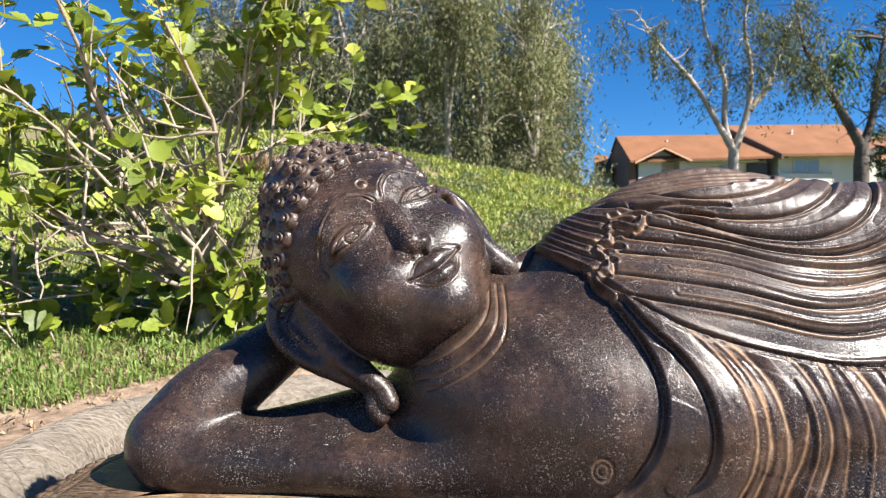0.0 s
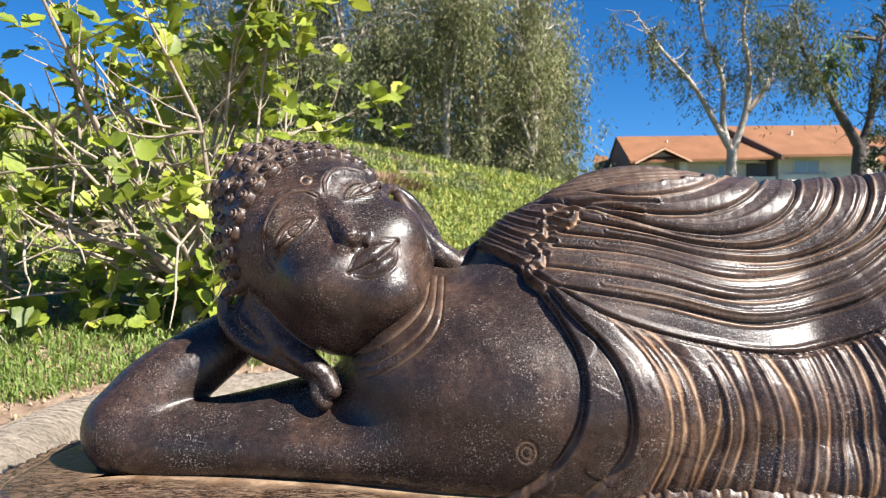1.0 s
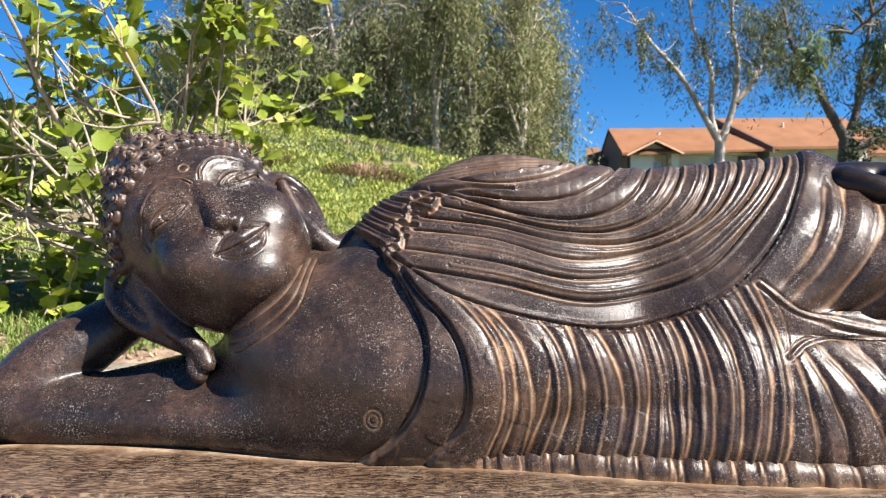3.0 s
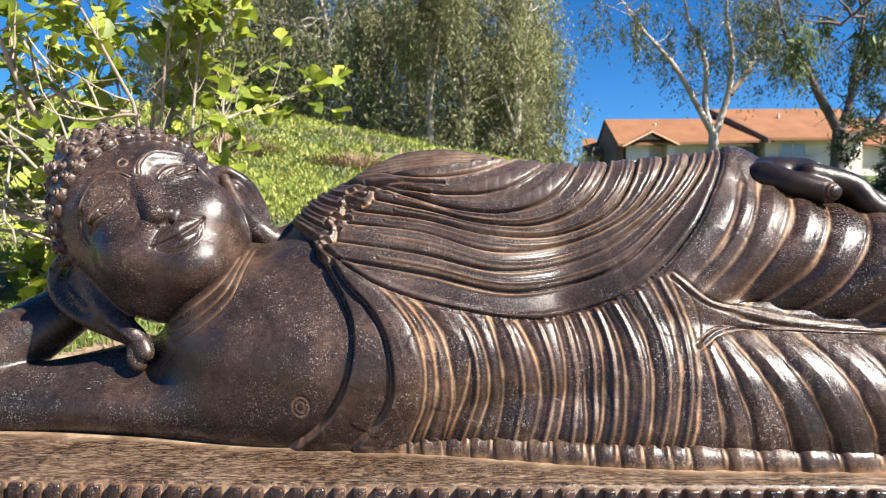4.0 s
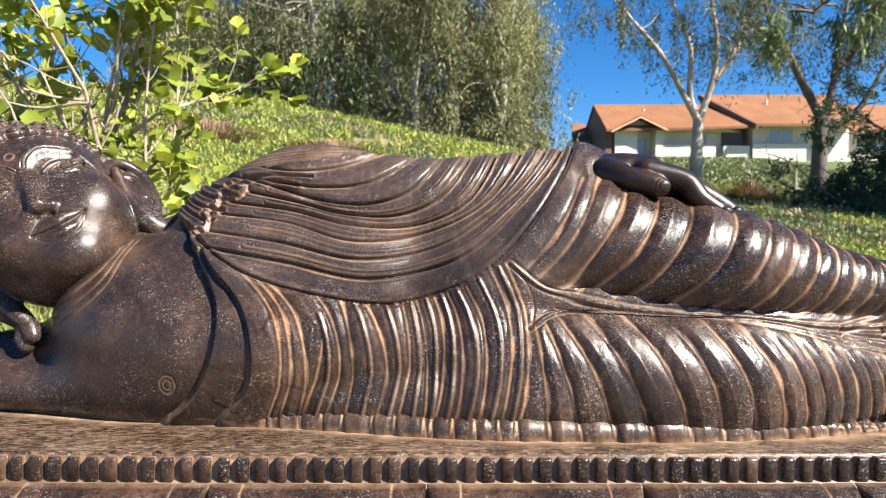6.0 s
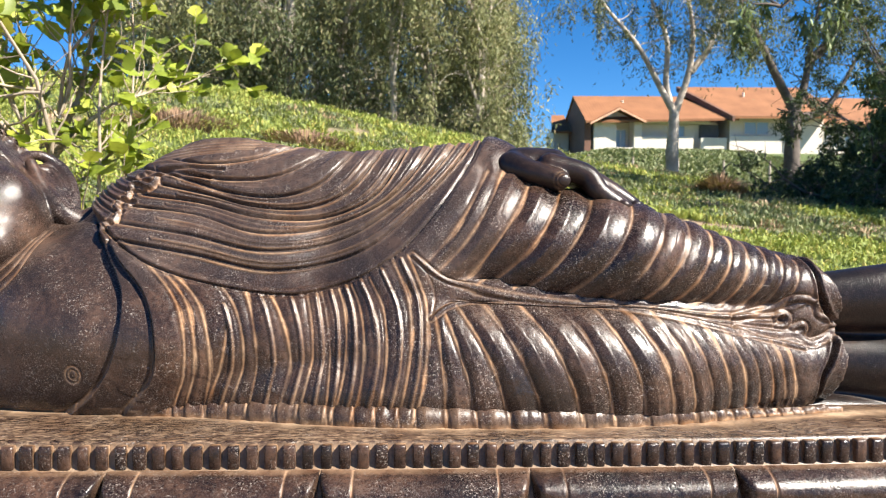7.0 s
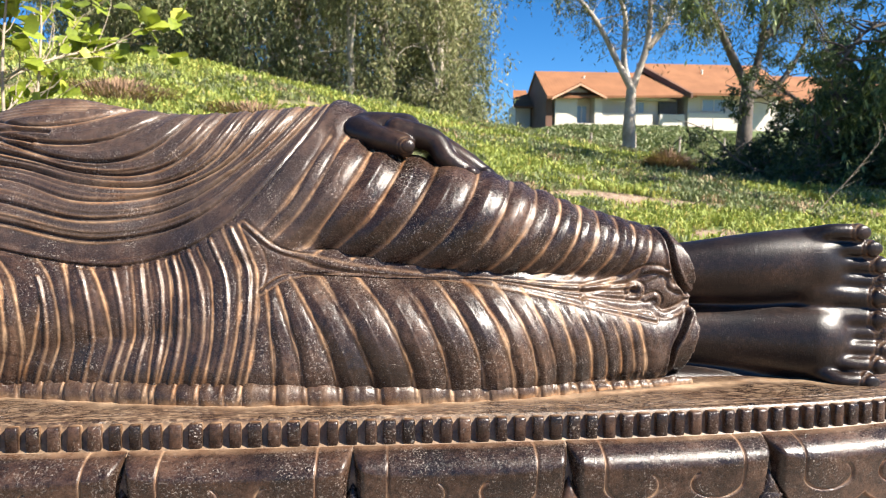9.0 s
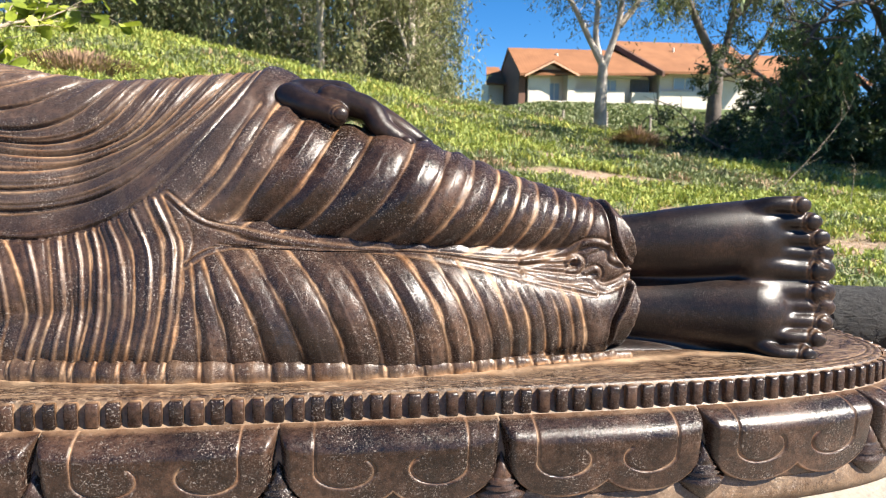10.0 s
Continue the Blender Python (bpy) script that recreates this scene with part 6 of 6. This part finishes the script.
# ---- house up the bank ----
STUCCO = simple("cream_stucco", [(0.3, (0.60, 0.53, 0.445)), (0.7, (0.72, 0.65, 0.565))], 0.7, 0.9, 0.02, 30)
TRIM_AND_SHADE = simple("brown_trim_and_shade", [(0.3, (0.10, 0.05, 0.03)), (0.7, (0.18, 0.09, 0.06))], 1.0, 0.8)
PEACH = simple("peach_trim", [(0.3, (0.55, 0.30, 0.18)), (0.7, (0.66, 0.40, 0.26))], 1.0, 0.8)
DOORWAY_SHADE = simple("doorway_shade", [(0.3, (0.05, 0.05, 0.055)), (0.7, (0.10, 0.10, 0.11))], 0.6, 0.8)


def roof_tiles(node, bsdf, link):
    co = node("TexCoord").outputs["Object"]
    n = noise_at(node, 0.8, 5, 0.6, co)
    w = node("TexWave", {"Vector": co, "Scale": 1.3, "Distortion": 0.6}).outputs["Fac"]
    c = ramp(node, n, [(0.3, (0.170, 0.068, 0.025)), (0.7, (0.245, 0.104, 0.042))])
    link(mix(node, maths(node, "MULTIPLY", w, 0.05), c, (0.17, 0.07, 0.035)), bsdf.inputs["Base Color"])
    bsdf.inputs["Roughness"].default_value = 0.85
    link(bump(node, w, 0.004), bsdf.inputs["Normal"])


ROOF = material("clay_roof_tiles", roof_tiles)


def pane_glass(node, bsdf, link):
    bsdf.inputs["Base Color"].default_value = (0.30, 0.36, 0.42, 1)
    bsdf.inputs["Roughness"].default_value = 0.08
    link(maths(node, "MULTIPLY", noise_at(node, 0.5, 2), 0.1), bsdf.inputs["Roughness"])


PANE = material("window_glass", pane_glass)


def slab_face(corners, thick):
    """A sloping board from its four upper corners."""
    bm = bmesh.new()
    up = [bm.verts.new(c) for c in corners]
    dn = [bm.verts.new(Vector(c) - Vector((0, 0, thick))) for c in corners]
    bm.faces.new(up)
    bm.faces.new(dn[::-1])
    for i in range(len(up)):
        j = (i + 1) % len(up)
        bm.faces.new((up[i], dn[i], dn[j], up[j]))
    return bm


def window(house, x0, x1, z0, z1, y, name="window"):
    bm = bmesh.new()
    for lo, hi in (((x0 - 0.08, y - 0.06, z0 - 0.08), (x1 + 0.08, y + 0.05, z0)), ((x0 - 0.08, y - 0.06, z1), (x1 + 0.08, y + 0.05, z1 + 0.08)),
                   ((x0 - 0.08, y - 0.06, z0), (x0, y + 0.05, z1)), ((x1, y - 0.06, z0), (x1 + 0.08, y + 0.05, z1)), (((x0 + x1) / 2 - 0.03, y - 0.05, z0), ((x0 + x1) / 2 + 0.03, y + 0.04, z1))):
        box(bm, lo, hi)
    w = part(name, bm, STUCCO, house)
    bm = bmesh.new()
    box(bm, (x0, y - 0.02, z0), (x1, y, z1))
    part("pane", bm, PANE, w, "pale reflecting window pane")
    return w


def wall(house, lo, hi, label=""):
    bm = bmesh.new()
    box(bm, lo, hi, 0.02)
    return part("wall", bm, STUCCO, house, label)


def build_house():
    house = new("house")
    # first dwelling: front block with a small gable, recessed balcony wall, long roof
    wall(house, (15.0, 53.0, 4.2), (16.75, 57.0, 7.35))
    wall(house, (18.15, 53.0, 4.2), (18.75, 57.0, 7.45))
    wall(house, (16.75, 54.2, 4.2), (18.15, 57.0, 7.4), "shaded recessed wall")
    wall(house, (16.75, 53.02, 4.2), (18.15, 53.25, 5.35))
    bm = bmesh.new()
    a = [bm.verts.new(p) for p in ((14.9, 52.98, 7.25), (18.3, 52.98, 7.4), (16.72, 52.98, 8.12))]
    b = [bm.verts.new(p.co + Vector((0, 0.25, 0))) for p in a]
    bm.faces.new(a)
    bm.faces.new(b[::-1])
    for i in range(3):
        bm.faces.new((a[i], b[i], b[(i + 1) % 3], a[(i + 1) % 3]))
    part("gable", bm, STUCCO, house)
    window(house, 17.05, 17.85, 5.5, 6.8, 54.2)
    wall(house, (18.75, 54.0, 4.2), (25.2, 60.0, 7.5))
    wall(house, (18.75, 53.1, 4.2), (22.9, 53.3, 6.25), "balcony parapet")
    wall(house, (23.5, 53.1, 4.2), (25.6, 53.3, 6.2), "balcony parapet")
    window(house, 21.5, 22.5, 6.35, 7.15, 54.0)
    # no opening here: a dark block gives the doorway its shade
    bm = bmesh.new()
    box(bm, (23.7, 53.75, 6.2), (25.2, 53.99, 7.25))
    part("doorway", bm, DOORWAY_SHADE, house, "solid dark block standing in for shade in the balcony doorway")
    bm = bmesh.new()
    box(bm, (18.8, 53.05, 7.28), (24.2, 54.0, 7.42))
    part("awning", bm, STUCCO, house)
    part("roof", slab_face([(14.2, 52.4, 7.30), (26.2, 52.4, 7.65), (22.9, 56.8, 9.95), (14.2, 56.8, 9.85)], 0.18), ROOF, house)
    part("roof", slab_face([(14.2, 56.82, 9.85), (22.9, 56.82, 9.95), (26.2, 61.0, 7.6), (14.2, 61.0, 7.3)], 0.18), ROOF, house)
    part("gable_roof", slab_face([(14.55, 52.2, 7.22), (14.55, 53.2, 7.22), (16.72, 55.6, 8.38), (16.72, 52.2, 8.36)], 0.14), ROOF, house)
    part("gable_roof", slab_face([(16.73, 52.2, 8.36), (16.73, 55.6, 8.38), (18.75, 53.4, 7.38), (18.75, 52.2, 7.36)], 0.14), ROOF, house)
    part("fascia", slab_face([(14.50, 52.1, 7.14), (14.55, 52.19, 7.14), (16.72, 52.19, 8.26), (16.72, 52.1, 8.26)], 0.14), PEACH, house)
    part("fascia", slab_face([(16.73, 52.1, 8.26), (16.73, 52.19, 8.26), (18.8, 52.19, 7.28), (18.8, 52.1, 7.28)], 0.14), PEACH, house)
    # end wall, its shade painted on as dark brown, and the lower roof beyond
    bm = bmesh.new()
    a = [bm.verts.new(p) for p in ((14.3, 53.1, 4.4), (14.3, 60.5, 4.4), (14.3, 60.5, 7.4), (14.3, 56.8, 9.6), (14.3, 53.1, 7.4))]
    b = [bm.verts.new(p.co + Vector((0.5, 0, 0))) for p in a]
    bm.faces.new(a[::-1])
    bm.faces.new(b)
    for i in range(5):
        bm.faces.new((a[i], a[(i + 1) % 5], b[(i + 1) % 5], b[i]))
    part("end_wall", bm, TRIM_AND_SHADE, house, "end wall with its shade painted on as dark brown")
    part("low_roof", slab_face([(12.5, 57.0, 7.0), (14.2, 57.0, 7.0), (14.2, 60.0, 8.7), (13.1, 60.0, 8.7)], 0.18), ROOF, house)
    wall(house, (12.9, 58.0, 4.4), (14.2, 61.0, 7.2))
    # second dwelling, one step forward and higher
    wall(house, (25.9, 53.4, 4.2), (33.5, 60.0, 7.85))
    wall(house, (25.7, 52.9, 4.2), (29.9, 53.1, 6.35), "balcony parapet")
    window(house, 27.1, 29.0, 6.55, 7.45, 53.4)
    part("roof", slab_face([(25.6, 52.0, 7.75), (34.0, 52.0, 7.85), (34.0, 57.5, 10.95), (23.3, 57.5, 10.85)], 0.20), ROOF, house)
    part("roof", slab_face([(23.3, 57.52, 10.85), (34.0, 57.52, 10.95), (34.0, 62.0, 8.0), (25.6, 62.0, 8.0)], 0.20), ROOF, house)
    part("rake_board", slab_face([(25.45, 51.95, 7.72), (25.62, 51.95, 7.74), (23.32, 57.4, 10.88), (23.1, 57.4, 10.84)], 0.42), TRIM_AND_SHADE, house, "dark brown rake board")
    # third dwelling, mostly behind the trees
    wall(house, (34.2, 54.5, 4.2), (44.0, 61.0, 7.6))
    part("roof", slab_face([(33.8, 53.6, 7.5), (45.0, 53.6, 7.5), (45.0, 58.5, 10.3), (34.05, 58.5, 10.3)], 0.20), ROOF, house)
    window(house, 36.0, 37.6, 6.2, 7.2, 54.5)
    for x, z in ((18.0, 9.0), (28.0, 9.8)):
        bm = bmesh.new()
        bmesh.ops.create_cone(bm, cap_ends=True, segments=10, radius1=0.09, radius2=0.09, depth=0.7, matrix=Matrix.Translation((x, 55.6, z)))
        part("vent_pipe", bm, STUCCO, house)
    return tagged(house, "cream stucco terrace of houses with orange clay tile roofs", "house")


house = build_house()
for _i in range(9):
    _bm = bmesh.new()
    bmesh.ops.create_cone(_bm, cap_ends=True, segments=8, radius1=0.05, radius2=0.045, depth=1.3, matrix=Matrix.Translation((0, 0, 0.6)))
    _post = part("fence_post", _bm, BARK_GUM, None, "weathered wooden fence post on the bank")
    _x, _y = 6.0 + 1.7 * _i, 27.0 - 0.25 * _i
    _post.location = (_x, _y, float(ground_z(_x, _y)))
    tagged(_post, category="fence post", group="fence on the bank")
